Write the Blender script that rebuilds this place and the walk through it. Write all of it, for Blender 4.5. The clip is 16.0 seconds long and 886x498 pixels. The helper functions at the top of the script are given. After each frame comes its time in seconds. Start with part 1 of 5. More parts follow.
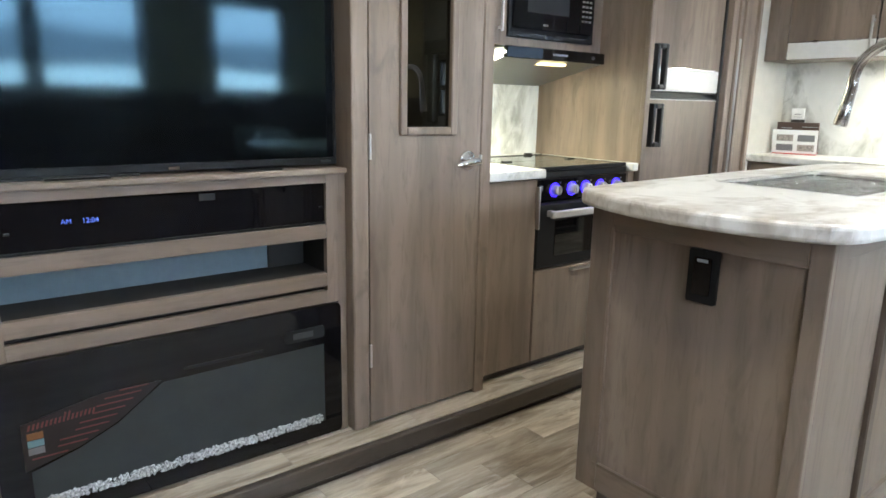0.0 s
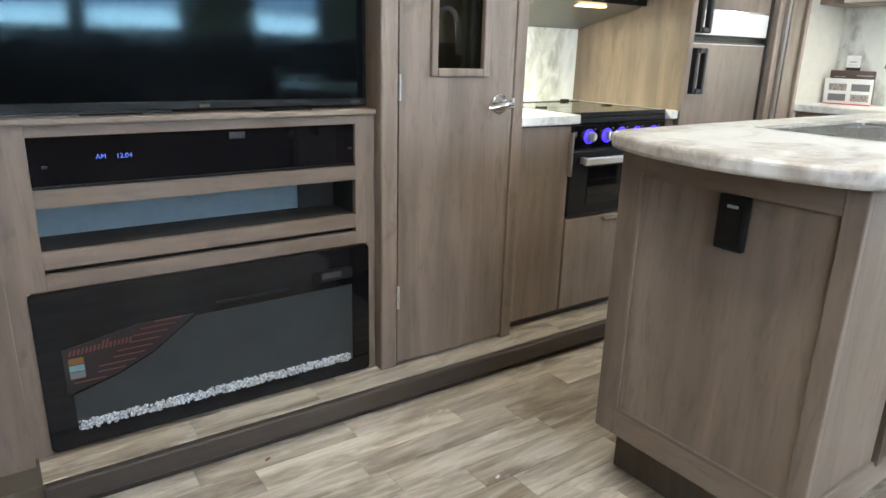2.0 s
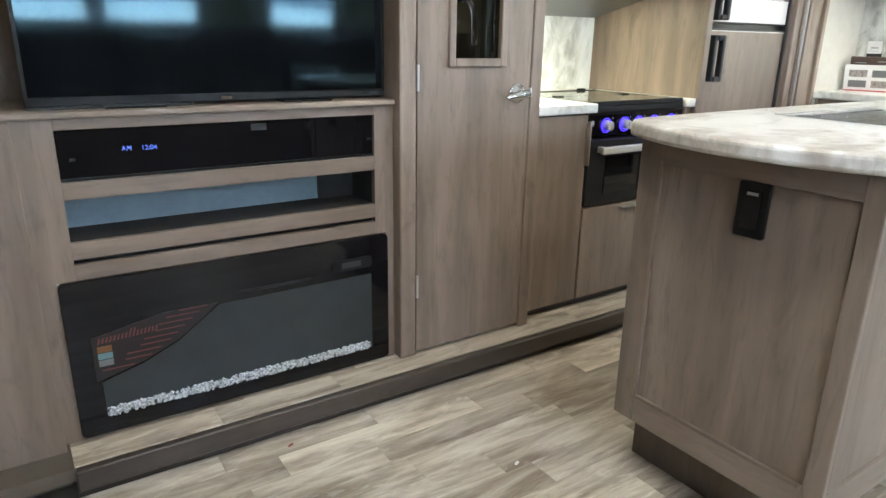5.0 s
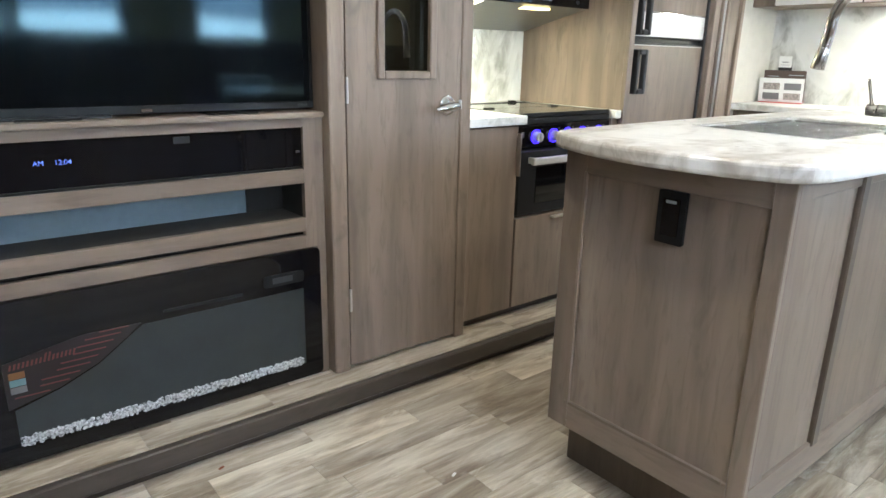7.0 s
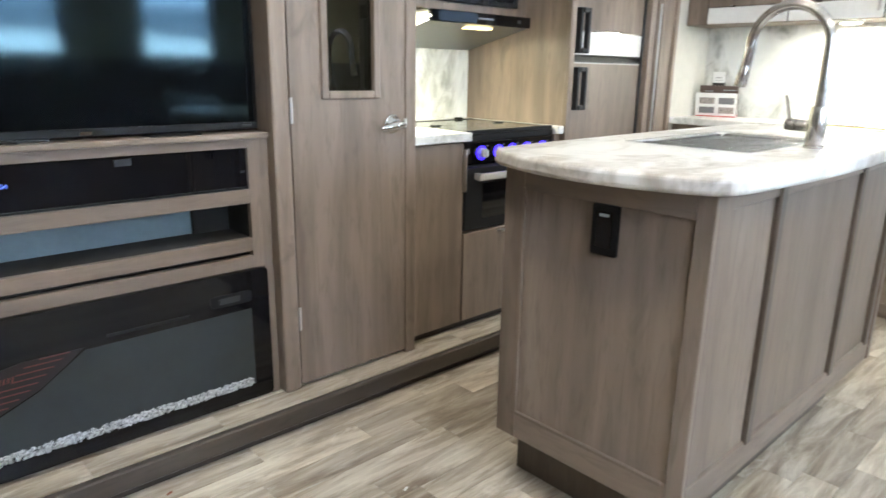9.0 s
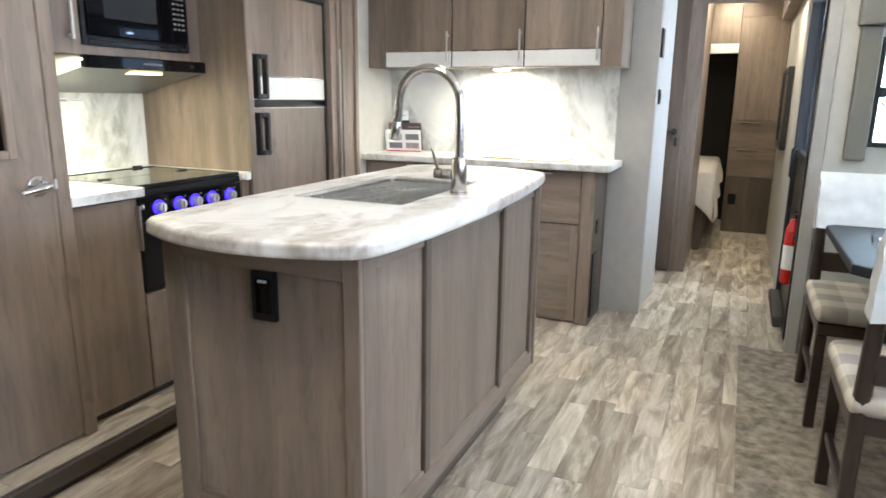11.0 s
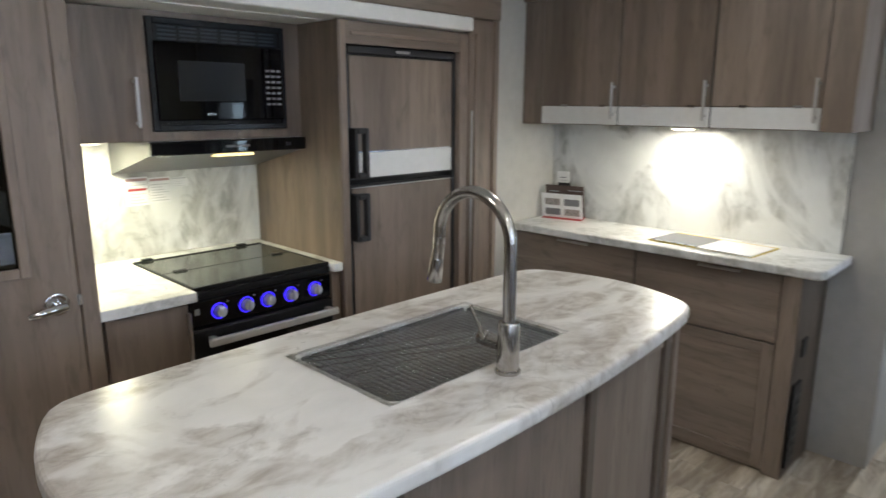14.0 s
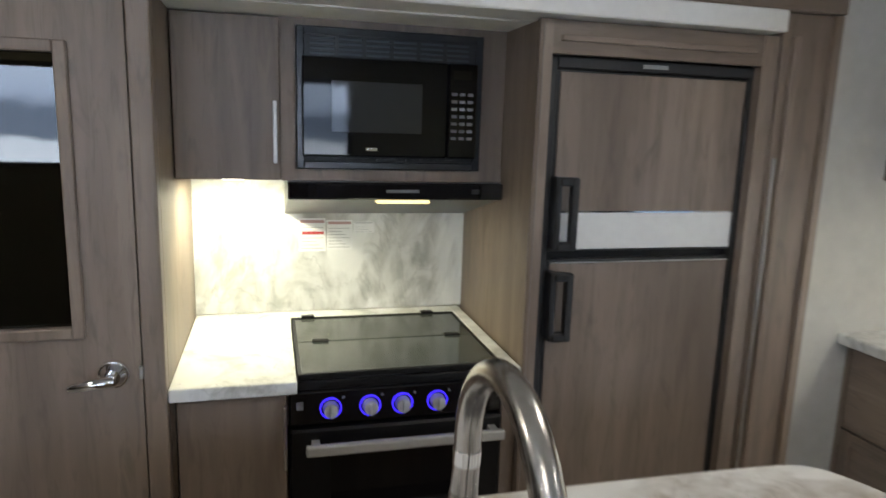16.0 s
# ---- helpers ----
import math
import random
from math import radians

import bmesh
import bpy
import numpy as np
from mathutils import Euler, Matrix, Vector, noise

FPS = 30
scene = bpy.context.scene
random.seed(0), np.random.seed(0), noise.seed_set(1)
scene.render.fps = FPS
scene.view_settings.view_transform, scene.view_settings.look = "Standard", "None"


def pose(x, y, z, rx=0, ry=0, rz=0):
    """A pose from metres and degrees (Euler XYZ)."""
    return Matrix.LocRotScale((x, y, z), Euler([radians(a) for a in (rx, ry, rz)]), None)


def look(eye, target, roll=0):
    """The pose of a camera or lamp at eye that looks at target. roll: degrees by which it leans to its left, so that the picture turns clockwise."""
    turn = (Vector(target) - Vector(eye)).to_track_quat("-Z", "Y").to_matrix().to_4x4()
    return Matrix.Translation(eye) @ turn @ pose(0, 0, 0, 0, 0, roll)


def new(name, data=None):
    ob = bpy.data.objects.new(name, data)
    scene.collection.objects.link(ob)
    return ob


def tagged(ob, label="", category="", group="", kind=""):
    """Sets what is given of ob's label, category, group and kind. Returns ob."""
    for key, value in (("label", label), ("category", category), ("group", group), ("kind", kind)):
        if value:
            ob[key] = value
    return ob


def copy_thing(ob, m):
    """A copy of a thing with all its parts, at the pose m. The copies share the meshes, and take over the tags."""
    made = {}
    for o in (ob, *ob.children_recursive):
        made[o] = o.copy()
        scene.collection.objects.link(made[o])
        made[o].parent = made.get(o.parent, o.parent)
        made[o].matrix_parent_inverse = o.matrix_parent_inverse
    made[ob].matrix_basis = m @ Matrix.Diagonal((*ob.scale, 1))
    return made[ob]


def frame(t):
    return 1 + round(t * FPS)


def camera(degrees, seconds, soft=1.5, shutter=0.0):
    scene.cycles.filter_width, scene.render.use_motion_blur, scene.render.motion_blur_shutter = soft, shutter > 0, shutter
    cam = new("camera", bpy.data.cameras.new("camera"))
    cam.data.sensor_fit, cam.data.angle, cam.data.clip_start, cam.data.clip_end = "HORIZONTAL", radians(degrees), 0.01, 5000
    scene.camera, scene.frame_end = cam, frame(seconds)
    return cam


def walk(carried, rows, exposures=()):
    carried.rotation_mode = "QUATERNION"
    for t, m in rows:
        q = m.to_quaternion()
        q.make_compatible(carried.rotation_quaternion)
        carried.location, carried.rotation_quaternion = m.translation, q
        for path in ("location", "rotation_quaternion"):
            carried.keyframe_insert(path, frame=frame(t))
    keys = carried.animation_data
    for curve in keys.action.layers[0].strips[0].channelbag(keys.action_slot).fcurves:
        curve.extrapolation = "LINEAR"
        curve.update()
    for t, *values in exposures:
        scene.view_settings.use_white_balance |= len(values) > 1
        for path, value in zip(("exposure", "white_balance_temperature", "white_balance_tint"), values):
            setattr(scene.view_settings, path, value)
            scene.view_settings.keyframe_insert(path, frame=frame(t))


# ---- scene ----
cam = camera(67.9, 16.0, shutter=0.4)
PATH = [
    (0, (0.078, 0.039, 1.121), (1.292, 1.569, 0.689), 1.1),
    (0.5, (0.108, 0.021, 1.129), (1.253, 1.584, 0.636), 1.2),
    (1, (0.109, 0.011, 1.115), (1.219, 1.599, 0.619), 1.2),
    (1.5, (0.091, 0.018, 1.098), (1.204, 1.596, 0.577), 1.6),
    (2, (0.1, 0.016, 1.099), (1.202, 1.582, 0.522), 1.6),
    (2.5, (0.092, 0.013, 1.103), (1.194, 1.575, 0.516), 1.7),
    (3, (0.086, 0.02, 1.106), (1.176, 1.592, 0.522), 2.0),
    (5.3, (0.078, 0.008, 1.096), (1.142, 1.59, 0.49), 0.9),
    (5.5, (0.087, 0.008, 1.095), (1.193, 1.562, 0.494), 1.0),
    (6, (0.094, 0.002, 1.1), (1.264, 1.513, 0.51), 0.8),
    (6.5, (0.095, -0.005, 1.101), (1.289, 1.492, 0.527), 1.1),
    (7, (0.101, -0.003, 1.099), (1.313, 1.484, 0.532), 1.3),
    (7.5, (0.097, 0.003, 1.099), (1.322, 1.48, 0.534), 1.7),
    (8, (0.096, -0.009, 1.102), (1.334, 1.457, 0.541), 1.5),
    (8.5, (0.1, -0.024, 1.107), (1.364, 1.426, 0.561), 1.2),
    (9, (0.106, -0.047, 1.112), (1.422, 1.366, 0.59), 0.9),
    (9.5, (0.124, -0.095, 1.124), (1.66, 1.1, 0.668), 1.9),
    (10, (0.132, -0.125, 1.128), (1.799, 0.898, 0.712), 1.6),
    (10.2, (0.138, -0.14, 1.125), (1.838, 0.831, 0.716), 1.3),
    (12.3, (0.455, -0.193, 1.432), (2.267, 0.463, 0.897), 0.7),
    (12.5, (0.497, -0.193, 1.444), (2.29, 0.504, 0.898), 0.6),
    (13, (0.65, -0.167, 1.468), (2.421, 0.628, 0.986), 0.4),
    (13.5, (0.855, -0.201, 1.472), (2.457, 0.918, 1.046), -0.3),
    (14, (1.022, -0.225, 1.471), (2.411, 1.147, 1.039), 0.2),
    (14.5, (1.203, -0.15, 1.463), (2.347, 1.435, 1.041), 0.3),
    (15, (1.454, -0.08, 1.463), (2.471, 1.596, 1.065), 0.3),
    (15.5, (1.685, 0.007, 1.503), (2.455, 1.809, 1.103), 1.8),
    (16, (1.84, 0.204, 1.492), (2.344, 2.106, 1.132), 1.8),
]
EXPOSURES = [(0, 0.92, 6400, 5), (5.5, 1.02, 6400, 5), (8.5, 1.08, 6400, 6), (10.2, 1.20, 6450, 7), (12.4, 0.02, 6500, 10), (14, -0.23, 6500, 9), (16, -0.34, 6500, 9)]
walk(cam, [(t, look(eye, target, roll)) for t, eye, target, roll in PATH],
     exposures=EXPOSURES)

# ---- world, lights ----
world = bpy.data.worlds.new("world")
scene.world = world
world.use_nodes = True
sky = world.node_tree.nodes.new("ShaderNodeTexSky")
sky.sky_type, sky.sun_disc = "NISHITA", False
sky.sun_elevation, sky.sun_rotation = radians(40), radians(200)
world.node_tree.links.new(sky.outputs[0], world.node_tree.nodes["Background"].inputs[0])
world.node_tree.nodes["Background"].inputs[1].default_value = 0.12


def area(name, m, sx, sy, watts, colour, shape="RECTANGLE"):
    data = bpy.data.lights.new(name, "AREA")
    data.shape, data.size, data.size_y, data.energy, data.color = shape, sx, sy, watts, colour
    ob = new(name, data)
    ob.matrix_world = m
    return ob


CEIL = 2.12
DAY = (0.60, 0.82, 1.0)
WARM = (1.0, 0.90, 0.70)
PUCK = (1.0, 0.965, 0.70)
LED = (1.0, 0.935, 0.83)
# daylight through the windows of the dinette side and the rear
area("window_daylight", look((3.90, -1.0, 1.25), (0, -0.8, 1.0)), 0.5, 0.45, 6, DAY)
area("window_daylight", look((4.45, -0.575, 1.33), (4.45, 1, 1.2)), 0.5, 0.8, 14, (0.68, 0.80, 1.0))
# LED pucks under the cabinets and in the hood
area("puck_light", look((1.74, 2.12, 1.335), (1.76, 2.12, 0)), 0.09, 0.09, 6.6, PUCK, "DISK")
area("hood_light", look((2.19, 2.02, 1.272), (2.19, 2.06, 0)), 0.12, 0.03, 1.1, PUCK)
area("puck_light", look((3.83, 1.08, 1.355), (3.83, 1.08, 0)), 0.09, 0.09, 5.2, (1.0, 0.96, 0.84), "DISK")
# assumed ceiling lamps out of view; the first is added to brighten the aisle floor
ASSUMED_LAMPS = [(0.80, 0.85), (1.55, -0.35), (2.75, 0.75), (0.35, -0.7), (3.25, -0.35)]
for (lx, ly), watts in zip(ASSUMED_LAMPS, (6.0, 4.5, 4.5, 4.8, 2.4)):
    area("ceiling_lamp", look((lx, ly, CEIL - 0.03), (lx, ly, 0)), 0.15, 0.15, watts, LED, "DISK")
area("ceiling_lamp", look((5.3, -0.15, CEIL - 0.03), (5.3, -0.15, 0)), 0.15, 0.15, 7.0, WARM, "DISK")
area("ceiling_lamp", look((6.72, -0.02, CEIL - 0.03), (6.72, -0.02, 0)), 0.15, 0.15, 3.6, WARM, "DISK")


# ---- materials ----
class Nodes:
    """A short way to write node materials."""

    def __init__(self, name):
        self.mat = bpy.data.materials.new(name)
        self.mat.use_nodes = True
        self.t = self.mat.node_tree
        self.bsdf = self.t.nodes["Principled BSDF"]

    def add(self, kind, **inputs):
        n = self.t.nodes.new("ShaderNode" + kind)
        for k, v in inputs.items():
            self.put(n.inputs[k.replace("_", " ")], v)
        return n

    def put(self, socket, v):
        if isinstance(v, bpy.types.NodeSocket):
            self.t.links.new(v, socket)
        else:
            socket.default_value = v

    def set(self, **inputs):
        for k, v in inputs.items():
            self.put(self.bsdf.inputs[k.replace("_", " ")], v)
        return self

    def ramp(self, fac, *stops):
        n = self.add("ValToRGB", Fac=fac)
        e = n.color_ramp.elements
        while len(e) < len(stops):
            e.new(0.5)
        for el, (p, c) in zip(e, stops):
            el.position, el.color = p, (*c, 1) if len(c) == 3 else c
        return n.outputs[0]

    def coords(self, scale, shift=37.0):
        g = self.add("NewGeometry").outputs["Position"]
        r = self.add("ObjectInfo").outputs["Random"]
        off = self.add("VectorMath", Vector=g)
        mul = self.math("MULTIPLY", r, shift)
        comb = self.add("CombineXYZ", X=mul, Y=mul, Z=mul)
        self.put(off.inputs[1], comb.outputs[0])
        m = self.add("Mapping", Vector=off.outputs[0])
        m.inputs["Scale"].default_value = scale
        return m.outputs[0]

    def math(self, op, a, b=0.0):
        n = self.t.nodes.new("ShaderNodeMath")
        n.operation = op
        self.put(n.inputs[0], a), self.put(n.inputs[1], b)
        return n.outputs[0]

    def noise(self, vec, scale=1.0, detail=4.0, rough=0.55, dist=0.0):
        return self.add("TexNoise", Vector=vec, Scale=scale, Detail=detail, Roughness=rough, Distortion=dist).outputs[0]

    def mix(self, fac, a, b, mode="MIX"):
        n = self.t.nodes.new("ShaderNodeMix")
        n.data_type, n.blend_type = "RGBA", mode
        self.put(n.inputs[0], fac), self.put(n.inputs[6], a), self.put(n.inputs[7], b)
        return n.outputs[2]

    def bump(self, height, strength=0.2, distance=0.002):
        n = self.add("Bump", Height=height, Strength=strength, Distance=distance)
        self.put(self.bsdf.inputs["Normal"], n.outputs[0])


def wood(name, dark, mid, light, axis=2, rough=0.42, shift=37.0):
    n = Nodes(name)

    def s(across, along):
        v = [across] * 3
        v[axis] = along
        return v
    broad = n.noise(n.coords(s(4.5, 0.5), shift), 1, 2, 0.5, 0.6)
    streak = n.noise(n.coords(s(15, 1.1), shift), 1, 2, 0.5, 0.9)
    fleck = n.noise(n.coords(s(46, 7.0), shift), 1, 3, 0.6, 0.8)
    fine = n.noise(n.coords(s(210, 14), shift), 1, 3, 0.6)
    knots = n.noise(n.coords(s(11, 4.2), shift), 1, 3, 0.6, 1.0)
    base = n.ramp(broad, (0.30, dark), (0.52, mid), (0.72, light))
    base = n.mix(0.4, base, n.ramp(streak, (0.30, dark), (0.5, mid), (0.68, light)))
    base = n.mix(n.math("MULTIPLY", n.ramp(fleck, (0.50, (0, 0, 0)), (0.72, (1, 1, 1))), 0.42), base, (*[c * 0.80 for c in dark], 1))
    base = n.mix(n.ramp(knots, (0.62, (0, 0, 0)), (0.76, (0.38, 0.38, 0.38))), base, (*[c * 0.55 for c in dark], 1))
    n.set(Base_Color=base, Roughness=n.math("ADD", n.math("MULTIPLY", streak, 0.2), rough - 0.08))
    n.bump(fine, 0.04, 0.0006)
    return n.mat


def plain(name, colour, rough=0.5, metal=0.0, grain=0.06, scale=40.0, bump=0.05, **more):
    n = Nodes(name)
    c = n.coords((scale,) * 3)
    f = n.noise(c, 1, 4)
    lo = tuple(v * (1 - grain) for v in colour)
    hi = tuple(min(1, v * (1 + grain)) for v in colour)
    n.set(Base_Color=n.ramp(f, (0.3, lo), (0.7, hi)), Roughness=n.math("ADD", n.math("MULTIPLY", f, 0.1), rough - 0.05), Metallic=metal, **more)
    if bump:
        n.bump(f, bump, 0.002)
    return n.mat


def marble(name, size, turn, stretch, cover, depth, tint, ground):
    """Pale laminate with cloudy grey-beige drifts, paler islands inside them and a few fine dark dashes."""
    n = Nodes(name)
    g = n.add("NewGeometry").outputs["Position"]
    m = n.add("Mapping", Vector=g)
    m.inputs["Rotation"].default_value = [radians(v) for v in turn]
    m.inputs["Scale"].default_value = [size * v for v in stretch]
    c = m.outputs[0]
    drift = n.noise(c, 1.0, 5, 0.54, 1.3)
    islands = n.noise(c, 2.6, 4, 0.5, 1.6)
    smoke = n.noise(c, 5.0, 4, 0.55, 1.6)
    dash = n.math("ABSOLUTE", n.math("SUBTRACT", n.noise(c, 2.1, 5, 0.55, 1.4), 0.5))
    where = n.ramp(drift, (cover - 0.05, (0, 0, 0)), (cover - 0.005, (0.6, 0.6, 0.6)), (cover + 0.06, (1, 1, 1)))
    cut = n.ramp(islands, (0.36, (0.15, 0.15, 0.15)), (0.50, (0.8, 0.8, 0.8)), (0.60, (1, 1, 1)))
    fog = n.ramp(smoke, (0.35, (0.45, 0.45, 0.45)), (0.62, (1, 1, 1)))
    amount = n.math("MULTIPLY", n.math("MULTIPLY", where, cut), fog)
    base = n.ramp(islands, (0.3, tuple(0.9 * v for v in ground)), (0.65, ground))
    base = n.mix(n.math("MULTIPLY", amount, depth), base, (*tint, 1))
    fine = n.math("MULTIPLY", n.ramp(dash, (0.0, (1, 1, 1)), (0.010, (0.5, 0.5, 0.5)), (0.028, (0, 0, 0))), where)
    base = n.mix(n.math("MULTIPLY", fine, 0.32 * depth), base, (*[0.62 * v for v in tint], 1))
    n.set(Base_Color=base, Roughness=n.math("ADD", n.math("MULTIPLY", smoke, 0.12), 0.24))
    n.bump(n.noise(c, 120, 2), 0.05, 0.001)
    return n.mat


def vinyl_plank(name, shift=53.0):
    n = Nodes(name)
    rnd = n.add("ObjectInfo").outputs["Random"]
    isl = n.add("NewGeometry").outputs["Random Per Island"]
    mixr = n.math("FRACT", n.math("ADD", rnd, isl))
    broad = n.noise(n.coords((1.7, 9.5, 1), shift), 1, 6, 0.60, 1.1)
    streak = n.noise(n.coords((6, 60, 1), shift), 1, 5, 0.65, 1.0)
    fine = n.noise(n.coords((30, 380, 1), shift), 1, 3, 0.6)
    chalk = n.noise(n.coords((2.8, 13, 1), shift), 1, 6, 0.66, 1.6)
    base = n.ramp(broad, (0.34, (0.17, 0.125, 0.085)), (0.44, (0.32, 0.26, 0.19)), (0.52, (0.49, 0.42, 0.33)), (0.62, (0.70, 0.64, 0.54)))
    base = n.mix(0.28, base, n.ramp(streak, (0.32, (0.16, 0.12, 0.083)), (0.5, (0.38, 0.32, 0.24)), (0.68, (0.64, 0.58, 0.49))))
    base = n.mix(n.ramp(chalk, (0.52, (0, 0, 0)), (0.68, (0.6, 0.6, 0.6))), base, (0.78, 0.73, 0.64, 1))
    base = n.mix(n.math("MULTIPLY", fine, 0.2), base, (0.14, 0.105, 0.08, 1))
    tone = n.ramp(mixr, (0.0, (0.78, 0.755, 0.73)), (0.5, (1.04, 1.04, 1.04)), (1.0, (1.30, 1.30, 1.29)))
    base = n.mix(1.0, base, tone, "MULTIPLY")
    n.set(Base_Color=base, Roughness=n.math("ADD", n.math("MULTIPLY", streak, 0.2), 0.27))
    n.bump(streak, 0.10, 0.001)
    return n.mat


def fabric(name, a, b, size):
    n = Nodes(name)
    g = n.add("NewGeometry").outputs["Position"]
    sep = n.add("SeparateXYZ", Vector=g)

    def band(s):
        return n.math("GREATER_THAN", n.math("FRACT", n.math("MULTIPLY", s, 1 / size)), 0.5)
    k = n.math("MULTIPLY", n.math("ADD", band(sep.outputs[0]), band(sep.outputs[1])), 0.5)
    weave = n.noise(n.coords((700, 700, 700), 0), 1, 2)
    base = n.ramp(k, (0.0, a), (0.5, tuple((x + y) / 2 for x, y in zip(a, b))), (1.0, b))
    base = n.mix(n.math("MULTIPLY", weave, 0.25), base, (0.2, 0.18, 0.15, 1))
    n.set(Base_Color=base, Roughness=0.9)
    n.bump(weave, 0.4, 0.002)
    return n.mat


WOOD = wood("grey_oak_laminate", (0.124, 0.092, 0.070), (0.212, 0.161, 0.124), (0.304, 0.238, 0.187))
WOOD_H = wood("grey_oak_laminate_across", (0.124, 0.092, 0.070), (0.212, 0.161, 0.124), (0.304, 0.238, 0.187), axis=0)
WOOD_Y = wood("grey_oak_laminate_deep", (0.124, 0.092, 0.070), (0.212, 0.161, 0.124), (0.304, 0.238, 0.187), axis=1)
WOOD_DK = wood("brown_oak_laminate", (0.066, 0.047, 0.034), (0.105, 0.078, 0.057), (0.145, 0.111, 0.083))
BATH_DOOR = wood("brown_door", (0.115, 0.083, 0.062), (0.180, 0.134, 0.102), (0.235, 0.182, 0.142))
ESPRESSO = wood("espresso_wood", (0.018, 0.010, 0.008), (0.030, 0.018, 0.013), (0.046, 0.028, 0.020), rough=0.35)
MARBLE = marble("marble_laminate", 3.0, (0, 0, 0), (1.0, 1.0, 1.0), 0.52, 0.8, (0.34, 0.335, 0.30), (0.78, 0.775, 0.745))
MARBLE_WALL = marble("marble_laminate_wall", 2.3, (38, 38, 0), (1.0, 1.0, 0.62), 0.475, 0.95, (0.31, 0.31, 0.285), (0.74, 0.745, 0.72))
MARBLE_TOP = marble("marble_laminate_island", 2.5, (0, 0, 20), (0.80, 1.25, 1.0), 0.485, 1.0, (0.35, 0.305, 0.26), (0.77, 0.75, 0.72))
PLANK = vinyl_plank("vinyl_plank")
GROUT = plain("vinyl_joint", (0.10, 0.08, 0.06), 0.7)
TRIM_DK = wood("dark_trim", (0.030, 0.022, 0.017), (0.050, 0.038, 0.030), (0.075, 0.058, 0.045), axis=0)
WALL = plain("wall_panel_offwhite", (0.56, 0.545, 0.50), 0.6, grain=0.05, scale=18)
CREAM = plain("wall_panel_cream", (0.60, 0.52, 0.33), 0.6, grain=0.05, scale=18)
WALL_GREY = plain("wall_panel_grey", (0.40, 0.385, 0.36), 0.45, grain=0.05, scale=18)
CEILING = plain("ceiling_panel", (0.72, 0.71, 0.68), 0.6, scale=12)
WHITE = plain("white_gloss_panel", (0.74, 0.73, 0.70), 0.3, grain=0.03)
BLACK = plain("black_plastic", (0.006, 0.006, 0.0065), 0.38, grain=0.15, Specular_IOR_Level=0.3)
BLACK_SATIN = plain("black_satin_metal", (0.02, 0.02, 0.021), 0.45, grain=0.15)
CHARCOAL = plain("charcoal_metal", (0.022, 0.024, 0.027), 0.34, grain=0.1)
# near-black colour that stands in for shade inside recesses, gaps and cavities
RECESS_SHADE = plain("recess_shade_dark", (0.02, 0.018, 0.016), 0.7)
SHELF_BACK = plain("shelf_back_board", (0.175, 0.235, 0.27), 0.5)
PALE = plain("pale_grey_board", (0.42, 0.47, 0.50), 0.6)
STEEL = plain("brushed_steel", (0.56, 0.54, 0.51), 0.35, 1.0, grain=0.05, scale=120)
FAUCET = plain("brushed_faucet_steel", (0.50, 0.475, 0.45), 0.25, 1.0, grain=0.08, scale=120)
SATIN = plain("satin_nickel", (0.62, 0.61, 0.59), 0.36, 0.55, grain=0.05, scale=90)
CHROME = plain("chrome", (0.78, 0.78, 0.79), 0.08, 1.0, grain=0.02, bump=0)
SINKSTEEL = plain("sink_steel", (0.25, 0.245, 0.24), 0.32, 0.7, grain=0.1, scale=90)
RUBBER = plain("grey_rubber", (0.05, 0.05, 0.05), 0.6)
RED = plain("red_enamel", (0.50, 0.015, 0.012), 0.25)
PAPER = plain("white_paper", (0.75, 0.75, 0.74), 0.6, grain=0.03)
INK = plain("grey_print", (0.16, 0.16, 0.17), 0.6)
INK_PALE = plain("pale_print", (0.45, 0.45, 0.45), 0.6)
INK_FADED = plain("faded_red_print", (0.42, 0.27, 0.26), 0.6)
INK_RED = plain("red_print", (0.42, 0.04, 0.04), 0.6)
INK_PINK = plain("pink_print", (0.13, 0.032, 0.030), 0.6)
MAROON = plain("dark_sticker", (0.007, 0.004, 0.004), 0.35)
ORANGE = plain("orange_print", (0.17, 0.075, 0.02), 0.5)
TEAL = plain("teal_print", (0.13, 0.25, 0.28), 0.5)
YELLOW = plain("yellow_print", (0.62, 0.45, 0.08), 0.5)
COVER = plain("white_plastic_cover", (0.74, 0.78, 0.81), 0.22, grain=0.06, scale=22, bump=0.25)
BEDDING = plain("cream_bedspread", (0.60, 0.55, 0.48), 0.9, scale=60, bump=0.3)
VALANCE = plain("grey_valance_fabric", (0.20, 0.195, 0.175), 0.85, scale=300, bump=0.3)
DARKER_FLOOR = plain("grey_brown_floor", (0.25, 0.215, 0.172), 0.95, grain=0.5, scale=22, bump=0.5)
PLAID = fabric("plaid_seat_fabric", (0.62, 0.56, 0.46), (0.30, 0.275, 0.24), 0.17)
TABLETOP = plain("dark_slate_laminate", (0.024, 0.028, 0.034), 0.5, grain=0.2, scale=12, Specular_IOR_Level=0.22)


def glossy_black(name, rough, colour=(0.004, 0.004, 0.005), spec=0.5, ior=1.5):
    n = Nodes(name)
    n.set(IOR=ior, Base_Color=(*colour, 1), Roughness=rough, Specular_IOR_Level=spec)
    return n.mat


